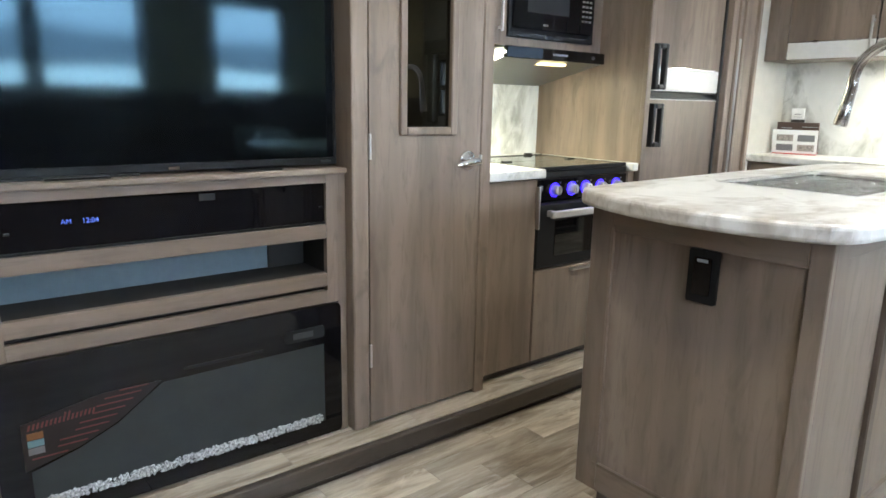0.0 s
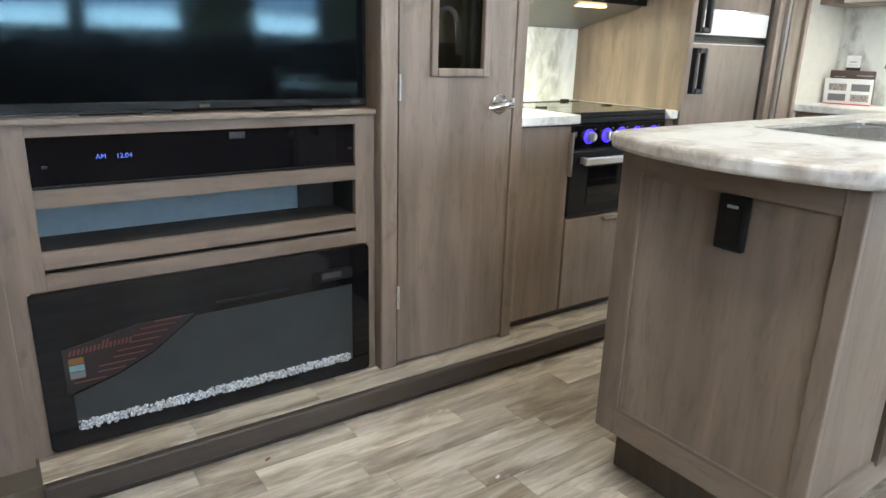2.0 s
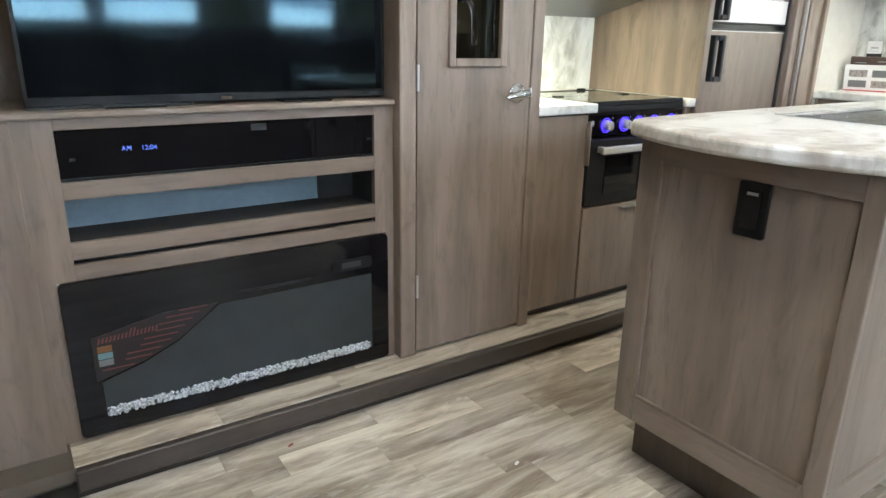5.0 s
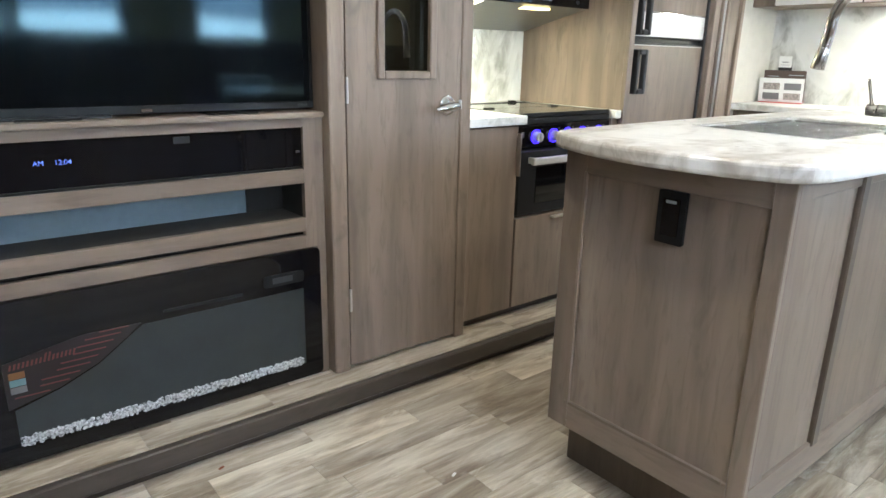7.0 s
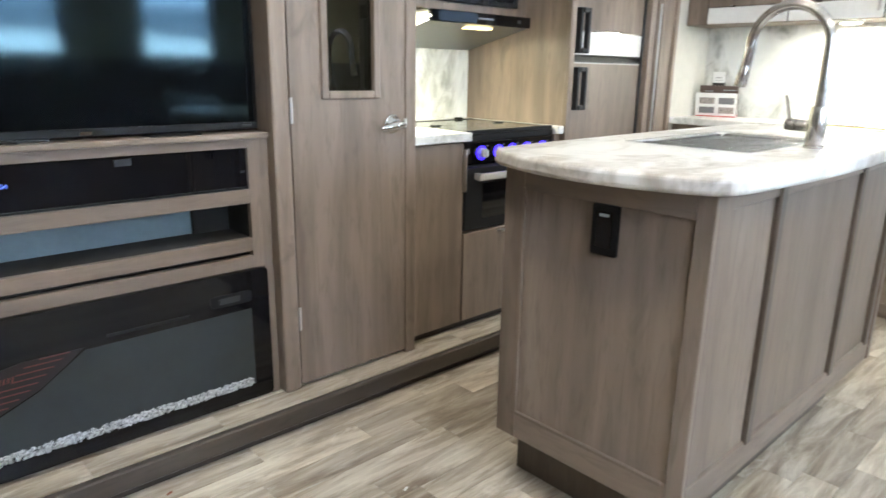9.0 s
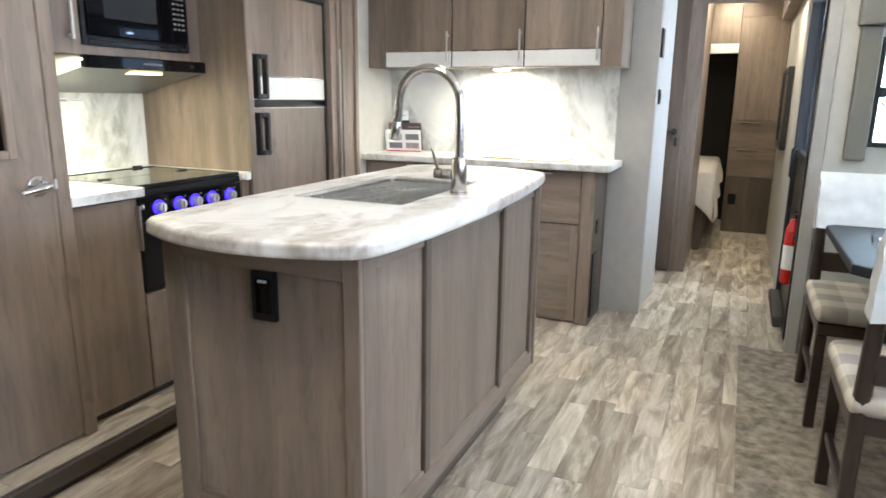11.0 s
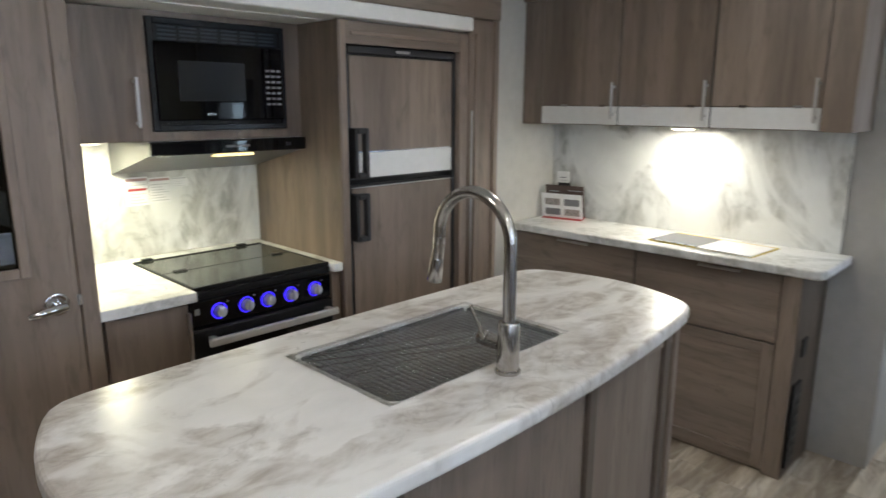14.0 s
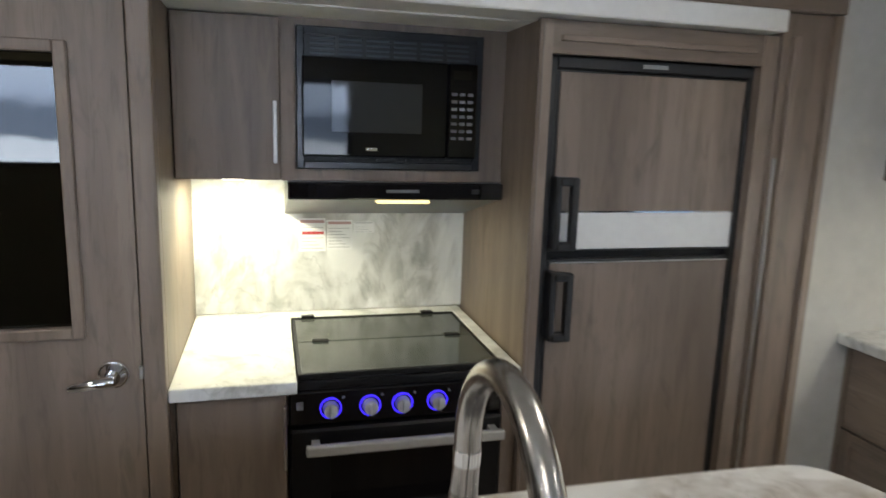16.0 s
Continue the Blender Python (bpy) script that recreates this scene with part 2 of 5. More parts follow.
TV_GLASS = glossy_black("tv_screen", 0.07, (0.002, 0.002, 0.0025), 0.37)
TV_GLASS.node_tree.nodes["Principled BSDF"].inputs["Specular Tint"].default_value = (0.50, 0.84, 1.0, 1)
GLASS_BLACK = glossy_black("black_glass", 0.035)
PANTRY_GLASS = glossy_black("tinted_mirror_glass", 0.02, (0.004, 0.0035, 0.002), 0.65, 1.5)
FIRE_GLASS = glossy_black("fireplace_glass", 0.06, spec=0.3)
FIRE_BACK = plain("fireplace_bed_grey", (0.021, 0.026, 0.027), 0.5, grain=0.2, scale=9)


def emitter(name, colour, strength):
    n = Nodes(name)
    n.set(Base_Color=(*colour, 1), Emission_Color=(*colour, 1), Emission_Strength=strength)
    return n.mat


LAMP_GLOW = emitter("lamp_diffuser", LED, 14)
PUCK_GLOW = emitter("puck_lens", WARM, 22)
HOOD_GLOW = emitter("hood_lens", (1.0, 0.80, 0.38), 2.2)
BLUE_GLOW = emitter("blue_knob_ring", (0.045, 0.02, 1.0), 1.9)
MW_DOOR = glossy_black("microwave_door_glass", 0.04, (0.003, 0.003, 0.004), 0.28)
# lighter and bluer than the trim: highlights on the slats painted in
MW_SLAT_SHEEN = plain("microwave_slat_sheen", (0.035, 0.045, 0.055), 0.2, grain=0.1)
MW_TRIM = plain("microwave_black", (0.016, 0.018, 0.022), 0.22, grain=0.1)
DISPLAY = emitter("blue_display", (0.14, 0.24, 1.0), 0.3)


def clear(name, rough=0.02, ior=1.45, colour=(1, 1, 1)):
    n = Nodes(name)
    n.set(Base_Color=(*colour, 1), Roughness=rough, IOR=ior, Transmission_Weight=1.0)
    return n.mat


PANE = clear("window_pane", 0.0, 1.05)
CRYSTAL = plain("glass_crystal", (0.42, 0.43, 0.44), 0.08, grain=0.75, scale=150, bump=0, Specular_IOR_Level=1.0)


def film_mat():
    n = Nodes("plastic_film")
    bump = n.add("Bump", Height=n.noise(n.coords((26, 26, 26), 0), 1, 3, 0.6, 2.5), Strength=0.55, Distance=0.01)
    clear_side = n.add("BsdfTransparent")
    gloss = n.add("BsdfGlossy", Color=(0.9, 0.92, 0.95, 1), Roughness=0.09, Normal=bump.outputs[0])
    fac = n.add("Fresnel", IOR=1.75, Normal=bump.outputs[0])
    mixed = n.t.nodes.new("ShaderNodeMixShader")
    n.put(mixed.inputs[0], n.math("ADD", fac.outputs[0], 0.06)), n.put(mixed.inputs[1], clear_side.outputs[0]), n.put(mixed.inputs[2], gloss.outputs[0])
    haze = n.t.nodes.new("ShaderNodeMixShader")
    milky = n.add("BsdfDiffuse", Color=(0.6, 0.61, 0.62, 1))
    n.put(haze.inputs[0], 0.045), n.put(haze.inputs[1], mixed.outputs[0]), n.put(haze.inputs[2], milky.outputs[0])
    n.put(n.t.nodes["Material Output"].inputs[0], haze.outputs[0])
    return n.mat


FILM = film_mat()


# ---- mesh helpers ----
ORIGIN = {}


def thing(name, at, label="", category="", group="", kind=""):
    """An Empty at the base of a thing; its parts are made in world coordinates."""
    ob = new(name)
    ob.empty_display_size = 0.05
    ob.location = at
    ORIGIN[ob] = Vector(at)
    return tagged(ob, label, category, group, kind)


def part(name, bm, material, parent=None, label="", smooth=None):
    me = bpy.data.meshes.new(name)
    at = ORIGIN[parent] if parent else Vector((0, 0, 0))
    bmesh.ops.translate(bm, verts=bm.verts, vec=-at)
    if smooth is not None:
        for f in bm.faces:
            f.smooth = True
        for e in bm.edges:
            if len(e.link_faces) == 2 and e.calc_face_angle(0) > radians(smooth):
                e.smooth = False
    bm.to_mesh(me)
    bm.free()
    me.materials.append(material)
    ob = new(name, me)
    if parent:
        ob.parent = parent
    ORIGIN[ob] = at
    if label:
        ob["label"] = label
    return ob


def block(x0, x1, y0, y1, z0, z1, bevel=0.0, seg=1):
    bm = bmesh.new()
    bmesh.ops.create_cube(bm, size=1)
    for v in bm.verts:
        v.co = Vector(((x0 + x1) / 2 + v.co.x * (x1 - x0), (y0 + y1) / 2 + v.co.y * (y1 - y0), (z0 + z1) / 2 + v.co.z * (z1 - z0)))
    if bevel:
        bmesh.ops.bevel(bm, geom=bm.edges[:], offset=bevel, segments=seg, affect="EDGES", profile=0.5)
    return bm


def joined(*bms):
    out = bmesh.new()
    for b in bms:
        me = bpy.data.meshes.new("tmp")
        b.to_mesh(me)
        out.from_mesh(me)
        bpy.data.meshes.remove(me)
        b.free()
    return out


def cyl(p, q, r, r2=None, seg=20, bevel=0.0):
    p, q = Vector(p), Vector(q)
    bm = bmesh.new()
    d = q - p
    bmesh.ops.create_cone(bm, cap_ends=True, segments=seg, radius1=r, radius2=r if r2 is None else r2, depth=d.length)
    if bevel:
        bmesh.ops.bevel(bm, geom=[e for e in bm.edges if e.calc_face_angle(0) > 1.0], offset=bevel, segments=2, affect="EDGES", profile=0.5)
    bmesh.ops.transform(bm, matrix=Matrix.Translation((p + q) / 2) @ d.to_track_quat("Z", "Y").to_matrix().to_4x4(), verts=bm.verts)
    return bm


def tube(points, r, seg=14):
    """A round bar along points."""
    bm = bmesh.new()
    pts = [Vector(p) for p in points]
    rs = r if isinstance(r, (list, tuple)) else [r] * len(pts)
    rings, side = [], None
    for i, p in enumerate(pts):
        t = (pts[min(i + 1, len(pts) - 1)] - pts[max(i - 1, 0)]).normalized()
        if side is None:
            side = t.orthogonal().normalized()
        side = (side - t * side.dot(t)).normalized()
        up = t.cross(side)
        rings.append([bm.verts.new(p + rs[i] * (math.cos(a) * side + math.sin(a) * up)) for a in (2 * math.pi * k / seg for k in range(seg))])
    for a, b in zip(rings, rings[1:]):
        for k in range(seg):
            bm.faces.new((a[k], a[(k + 1) % seg], b[(k + 1) % seg], b[k]))
    bm.faces.new(rings[0][::-1]), bm.faces.new(rings[-1])
    return bm


def slab(outline, z0, z1, bevel=0.0, seg=3):
    """A plate with a free outline in x and y."""
    bm = bmesh.new()
    f = bm.faces.new([bm.verts.new((x, y, z0)) for x, y in outline])
    top = bmesh.ops.extrude_face_region(bm, geom=[f])
    bmesh.ops.translate(bm, verts=[v for v in top["geom"] if isinstance(v, bmesh.types.BMVert)], vec=(0, 0, z1 - z0))
    bmesh.ops.recalc_face_normals(bm, faces=bm.faces)
    if bevel:
        rim = [e for e in bm.edges if len(e.link_faces) == 2 and e.calc_face_angle(0) > 1.2]
        bmesh.ops.bevel(bm, geom=rim, offset=bevel, segments=seg, affect="EDGES", profile=0.5)
    return bm


def rounded(x0, x1, z0, z1, r, seg=5):
    """The outline of a rounded rectangle."""
    out = []
    for cx, cz, a0 in ((x1 - r, z1 - r, 0), (x0 + r, z1 - r, 90), (x0 + r, z0 + r, 180), (x1 - r, z0 + r, 270)):
        for k in range(seg + 1):
            a = radians(a0 + 90 * k / seg)
            out.append((cx + r * math.cos(a), cz + r * math.sin(a)))
    return out


def plate(outline, y0, y1, bevel=0.0):
    """A plate that stands upright and faces -y, with an outline in x and z."""
    bm = slab(outline, 0, y1 - y0, bevel, 2)
    for v in bm.verts:
        v.co = Vector((v.co.x, y0 + v.co.z, v.co.y))
    bmesh.ops.recalc_face_normals(bm, faces=bm.faces)
    return bm


def plate_x(outline, x0, x1, bevel=0.0):
    """A plate that stands upright and faces -x, with an outline in y and z."""
    bm = slab(outline, 0, x1 - x0, bevel, 2)
    for v in bm.verts:
        v.co = Vector((x0 + v.co.z, v.co.x, v.co.y))
    bmesh.ops.recalc_face_normals(bm, faces=bm.faces)
    return bm


def ring(x0, x1, z0, z1, w, y0, y1, bevel=0.0):
    """Four bars round an upright opening that faces -y."""
    return joined(block(x0, x0 + w, y0, y1, z0, z1, bevel), block(x1 - w, x1, y0, y1, z0, z1, bevel),
                  block(x0 + w, x1 - w, y0, y1, z0, z0 + w, bevel), block(x0 + w, x1 - w, y0, y1, z1 - w, z1, bevel))


def words(text, size, m, material, parent, name="lettering"):
    cu = bpy.data.curves.new(name, "FONT")
    cu.body, cu.size, cu.extrude = text, size, 0.0003
    cu.align_x, cu.align_y = "CENTER", "CENTER"
    tmp = bpy.data.objects.new("tmp", cu)
    scene.collection.objects.link(tmp)
    me = bpy.data.meshes.new_from_object(tmp.evaluated_get(bpy.context.evaluated_depsgraph_get()))
    bpy.data.objects.remove(tmp)
    me.transform(m)
    me.transform(Matrix.Translation(-ORIGIN[parent]))
    me.materials.append(material)
    ob = new(name, me)
    ob.parent = parent
    ORIGIN[ob] = ORIGIN[parent]
    return ob


def structure(name, bm, material, label, category):
    ob = part(name, bm, material)
    return tagged(ob, label, category, "", "structure")


# ---- large structure ----
SLIDE_Z = 0.092
floor = structure("floor", block(-2.2, 7.7, -1.6, 1.95, -0.06, -0.004), GROUT, "vinyl plank floor of a camper, warm grey wood print", "floor")
slide_floor = structure("slide_floor", block(-1.2, 3.32, 1.635, 2.45, SLIDE_Z - 0.04, SLIDE_Z - 0.004), GROUT, "raised vinyl plank floor of the slide-out", "floor")
structure("trim_slide_edge", joined(block(0.10, 3.138, 1.610, 1.635, 0.032, SLIDE_Z - 0.001, 0.004), block(0.10, 3.138, 1.645, 1.66, -0.004, 0.052)), TRIM_DK,
          "dark wood nosing along the edge of the raised slide floor", "trim")
# thin grey-brown sheet, darker than the planks, with a straight edge
structure("carpet", block(-2.1, 3.70, -1.55, -0.275, -0.004, 0.004, 0.002), DARKER_FLOOR, "darker grey-brown floor area beside the vinyl planks", "carpet")

structure("wall_slide_back", block(-1.3, 3.4, 2.36, 2.44, 0.0, 2.1), WALL, "off-white back wall of the slide-out", "wall")
structure("wall_slide_front", block(-1.3, -1.2, 1.66, 2.36, 0.0, 2.1), WALL, "off-white end wall of the slide-out", "wall")
structure("wall_slide_end", block(3.32, 3.40, 1.79, 2.36, 0.0, 2.1), WALL, "off-white end wall of the slide-out", "wall")
structure("wall_side_hutch", block(3.315, 4.1, 1.865, 1.945, 0.0, 2.12), WALL, "off-white wall panel beside the hutch", "wall")
structure("wall_hutch_back", block(4.0, 4.06, 0.262, 1.865, 0.0, 2.12), WALL_GREY, "light grey wall panel behind the hutch", "wall")
structure("wall_hall_left", joined(block(4.06, 4.74, 0.262, 0.312, 0.0, 2.12), block(4.74, 5.05, 0.262, 0.312, 1.95, 2.12)), WALL, "pale hallway wall with thermostat and switch", "wall")
structure("wall_bedroom_left", block(5.05, 7.7, 1.1, 1.16, 0.0, 2.12), WALL, "pale bedroom wall", "wall")
structure("wall_bath_end", block(5.05, 5.11, 0.32, 1.1, 0.0, 2.12), WALL, "pale partition wall of the bathroom", "wall")
structure("wall_hall_right", joined(block(3.80, 3.84, -0.60, -0.545, 0, 2.12), block(4.76, 7.7, -0.56, -0.485, 0, 2.12), block(3.84, 4.76, -0.56, -0.485, 1.80, 2.12)), WALL,
          "pale panelled hallway wall with the entry door opening", "wall")
# end wall coloured near-black, the shade of the deep bedroom put into its colour
structure("wall_bedroom_end", block(7.62, 7.7, -0.56, 1.1, 0.0, 2.12), RECESS_SHADE, "end wall of the bedroom, coloured near-black for deep shade", "wall")
# dinette end wall with its window opening: y -1.30 to -0.70, z 1.015 to 1.49
structure("wall_dinette_end", joined(block(3.72, 3.80, -0.70, -0.6005, 0, 2.12), block(3.722, 3.739, -0.6005, -0.537, 0, 2.12), block(3.74, 3.80, -1.62, -1.30, 0, 2.12), block(3.74, 3.80, -1.30, -0.70, 0, 1.015), block(3.74, 3.80, -1.30, -0.70, 1.49, 2.12)),
          WALL, "pale grey-green wall panel with a window opening beside the dinette", "wall")
# the opposite side wall with two windows
W = [(0.12, 1.40), (1.89, 2.46)]
WZ0, WZ1 = 1.165, 1.83
structure("wall_dinette_side", joined(block(-2.2, 3.80, -1.62, -1.55, WZ1, 2.12), block(-2.2, W[0][0], -1.62, -1.55, WZ0, WZ1),
                                      block(W[0][1], W[1][0], -1.62, -1.55, WZ0, WZ1), block(W[1][1], 3.80, -1.62, -1.55, WZ0, WZ1)), CREAM, "cream panelled side wall with two windows", "wall")
# lower wall out of view, made dark so black glass opposite reflects little
structure("wall_dinette_wainscot", block(-2.2, 3.80, -1.62, -1.55, 0, WZ0), WOOD_DK, "lower side wall out of view, dark brown to keep reflections dark", "wall")
# unseen closing wall, dark for the same reflections
structure("wall_front", block(-2.28, -2.2, -1.62, 2.0, 0, 2.12), WOOD_DK, "unseen front wall, dark brown to keep reflections dark", "wall")
structure("wall_side_front", block(-2.2, -1.2, 1.68, 1.76, 0, 2.12), WALL, "pale side wall beside the slide-out", "wall")
structure("ceiling", block(-2.28, 7.7, -1.62, 1.95, CEIL, CEIL + 0.06), CEILING, "white ceiling panels", "ceiling")
structure("ceiling_slide", block(-1.2, 3.32, 1.80, 2.36, 1.757, 1.80), CEILING, "low white ceiling of the slide-out", "ceiling")
structure("trim_slide_header", block(-1.2, 3.315, 1.69, 1.80, 1.818, CEIL, 0.003), WOOD_H, "grey oak header over the slide-out opening", "trim")
structure("trim_slide_valance", block(-1.2, 3.118, 1.672, 1.80, 1.760, 1.814, 0.004), WHITE, "white gloss strip under the header of the slide-out", "trim")
structure("ground", block(-60, 60, -90, -1.9, -0.9, -0.8), plain("asphalt", (0.3, 0.3, 0.3), 0.9), "pale dealer lot ground outside the windows", "ground")


def window_unit(name, x0, x1, y, z0, z1, label):
    w = thing(name, ((x0 + x1) / 2, y, z0), label, "window", "", "structure")
    part("window_frame", ring(x0, x1, z0, z1, 0.03, y - 0.05, y + 0.03, 0.004), BLACK_SATIN, w)
    panes = [(x0 + 0.03, x1 - 0.03)]
    if x1 - x0 > 0.8:
        xm = x0 + 0.60
        part("mullion", block(xm - 0.06, xm + 0.06, y - 0.03, y + 0.01, z0 + 0.03, z1 - 0.03, 0.003), BLACK_SATIN, w)
        panes = [(x0 + 0.03, xm - 0.06), (xm + 0.06, x1 - 0.03)]
    for a, b in panes:
        p = part("pane", block(a, b, y - 0.012, y - 0.008, z0 + 0.03, z1 - 0.03), PANE, w)
        p.visible_shadow = False


window_unit("window_1", W[0][0], W[0][1], -1.57, WZ0, WZ1, "wide black-framed camper window")
window_unit("window_2", W[1][0], W[1][1], -1.57, WZ0, WZ1, "wide black-framed camper window")

w3 = thing("window_3", (3.75, -1.0, 1.015), "black-framed window above the dinette with an open lower vent", "window", "", "structure")
part("window_frame", joined(block(3.725, 3.775, -0.722, -0.70, 1.015, 1.49, 0.005), block(3.725, 3.775, -1.30, -1.278, 1.015, 1.49, 0.005),
                            block(3.725, 3.775, -1.278, -0.722, 1.015, 1.037, 0.005), block(3.725, 3.775, -1.278, -0.722, 1.468, 1.49, 0.005)), BLACK_SATIN, w3)
part("midrail", block(3.728, 3.77, -1.278, -0.722, 1.232, 1.278, 0.005), BLACK_SATIN, w3)
part("vent_arm", tube([(3.735, -0.73, 1.215), (3.725, -0.79, 1.15), (3.722, -0.83, 1.10), (3.73, -0.83, 1.04)], 0.005, 8), BLACK_SATIN, w3)
for a, b in ((1.037, 1.232), (1.278, 1.468)):
    part("pane", block(3.748, 3.752, -1.278, -0.722, a, b), PANE, w3).visible_shadow = False
vl = thing("window_valance", (3.70, -1.0, 0.96), "grey fabric box valance round the dinette window", "valance")
part("top_box", block(3.64, 3.738, -1.40, -0.595, 1.535, 1.65, 0.01, 2), VALANCE, vl)
part("side_leg", block(3.67, 3.738, -0.692, -0.61, 0.955, 1.535, 0.01, 2), VALANCE, vl)
part("side_leg", block(3.67, 3.738, -1.39, -1.308, 0.955, 1.535, 0.01, 2), VALANCE, vl)
structure("trim_hall_post", block(3.70, 3.7445, -0.536, -0.480, 0, 2.12, 0.003), WALL_GREY, "pale grey end panel of the hallway wall", "trim")

# distance outside the windows: sky, hazy trees, and a bright pale lot below them
def outdoors():
    n = Nodes("outdoor_daylight")
    z = n.add("SeparateXYZ", Vector=n.add("NewGeometry").outputs["Position"]).outputs[2]
    leafy = n.noise(n.coords((2.2, 2.2, 4.0), 0.0), 1, 5, 0.6, 0.8)
    height = n.math("ADD", z, n.math("MULTIPLY", n.math("SUBTRACT", leafy, 0.5), 0.16))
    level = n.math("MULTIPLY", n.math("SUBTRACT", height, 0.9), 0.8)
    tint = n.ramp(level, (0.0, (0.70, 0.78, 0.85)), (0.20, (0.76, 0.86, 1.0)), (0.33, (0.76, 0.86, 1.0)), (0.37, (0.17, 0.22, 0.31)), (0.52, (0.16, 0.21, 0.30)), (0.60, (0.44, 0.55, 0.75)), (1.0, (0.66, 0.80, 1.0)))
    n.set(Base_Color=(0, 0, 0, 1), Emission_Color=tint, Emission_Strength=OUTDOOR)
    return n.mat


OUTDOOR = 16.0
structure("backdrop_near", block(-0.5, 3.2, -2.12, -2.10, 0.7, 2.5), outdoors(), "bright sky, hazy trees and pale lot outside", "backdrop")
structure("backdrop", joined(block(-40, 40, -60.2, -60, -1, 9), block(59.8, 60, -60, 10, -1, 9)), emitter("hazy_distance", (0.75, 0.88, 1.0), 1.6), "hazy bright trees and sky far outside", "backdrop")


# ---- entertainment wall ----
YT = 1.752
ec = thing("entertainment_center", (0.58, YT, SLIDE_Z), "grey oak entertainment cabinet with open shelves under the television", "cabinet")
part("left_panel", block(-0.30, 0.132, YT, YT + 0.02, SLIDE_Z, 0.915), WOOD, ec)
part("right_stile", block(1.032, 1.060, YT, YT + 0.02, SLIDE_Z, 0.915), WOOD, ec)
part("stile", block(0.132, 0.175, YT, YT + 0.02, 0.524, 0.915), WOOD, ec)
part("stile", block(0.996, 1.032, YT, YT + 0.02, 0.524, 0.915), WOOD, ec)
part("top_rail", block(0.175, 0.996, YT, YT + 0.02, 0.888, 0.915, 0.001), WOOD_H, ec)
part("middle_rail", block(0.175, 0.996, YT, YT + 0.02, 0.724, 0.766, 0.001), WOOD_H, ec)
part("shelf_rail", block(0.175, 0.996, YT, YT + 0.02, 0.577, 0.618, 0.001), WOOD_H, ec)
part("lower_rail", block(0.175, 0.996, YT, YT + 0.02, 0.524, 0.563, 0.001), WOOD_H, ec)
part("plinth", block(0.132, 1.032, YT + 0.004, YT + 0.02, SLIDE_Z, 0.102), WOOD_H, ec)
part("ledge", block(-0.30, 1.060, YT - 0.014, 2.1, 0.915, 0.931, 0.004, 2), WOOD_H, ec)
part("shelf_back", block(0.14, 0.880, 1.92, 1.93, 0.617, 0.726), SHELF_BACK, ec, "pale blue-grey back panel of the open shelf")
# shelf and slot linings: their shade is put in as near-black colour
part("shelf_floor", block(0.16, 1.01, YT + 0.02, 2.08, 0.60, 0.617), RECESS_SHADE, ec)
part("shelf_dark_back", block(0.880, 0.997, 1.91, 1.93, 0.617, 0.726), RECESS_SHADE, ec)
part("shelf_top", block(0.16, 1.01, YT + 0.02, 2.08, 0.726, 0.74), RECESS_SHADE, ec)
part("shelf_side", block(0.997, 1.01, YT + 0.02, 2.08, 0.617, 0.726), RECESS_SHADE, ec)
part("shelf_side", block(0.16, 0.174, YT + 0.02, 2.08, 0.617, 0.726), RECESS_SHADE, ec)
part("slot_back", block(0.16, 1.01, YT + 0.05, YT + 0.06, 0.55, 0.60), RECESS_SHADE, ec)
part("alcove_back", block(-0.30, 1.060, 2.10, 2.12, 0.915, 1.757), WOOD, ec)

end = thing("slide_end_panel", (0.0, 1.70, 0), "grey oak end panel of the slide-out reaching the floor", "panel")
part("board", block(-1.2, 0.093, 1.722, 1.7515, 0.06, 0.914, 0.003), WOOD, end)
part("base_strip", block(-1.2, 0.093, 1.70, 1.7515, 0.0, 0.058, 0.003), TRIM_DK, end)

st = thing("car_stereo", (0.58, YT, 0.766), "glossy black built-in stereo bar with a blue clock display", "stereo")
part("fascia", block(0.176, 0.995, YT + 0.008, YT + 0.05, 0.767, 0.887, 0.002), GLASS_BLACK, st)
part("lower_lip", block(0.176, 0.995, YT + 0.005, YT + 0.009, 0.767, 0.774), BLACK, st)
for bx in (0.20, 0.975):
    part("button", block(bx, bx + 0.012, YT + 0.004, YT + 0.009, 0.815, 0.821), CHARCOAL, st)
part("sensor", block(0.632, 0.674, YT + 0.006, YT + 0.009, 0.862, 0.880), CHARCOAL, st)
words("AM", 0.016, pose(0.325, YT + 0.0075, 0.836, 90), DISPLAY, st, "display")
words("12:04", 0.0165, pose(0.376, YT + 0.0075, 0.8355, 90), DISPLAY, st, "display")

# electric fireplace
FX0, FX1, FZ0, FZ1 = 0.131, 1.033, 0.100, 0.523
fp = thing("electric_fireplace", (0.58, YT, FZ0), "black glass electric fireplace insert with a row of clear crystals", "fireplace")
part("glass_front", plate(rounded(FX0, FX1, FZ0, FZ1, 0.016), YT - 0.012, YT + 0.01, 0.002), FIRE_GLASS, fp)
VX0, VX1, VZ0, VZ1 = 0.196, 0.972, 0.150, 0.402
part("viewing_window", plate([(VX0, VZ0), (VX1, VZ0), (VX1, VZ1), (0.505, VZ1 - 0.004), (0.46, VZ1 - 0.035), (0.39, VZ1 - 0.085), (0.30, VZ1 - 0.125), (VX0, VZ1 - 0.155)], YT - 0.0128, YT - 0.011), FIRE_BACK, fp, "dim grey flame window")
part("control_panel", plate(rounded(0.845, 0.975, 0.425, 0.462, 0.01), YT - 0.0135, YT - 0.011), BLACK, fp)
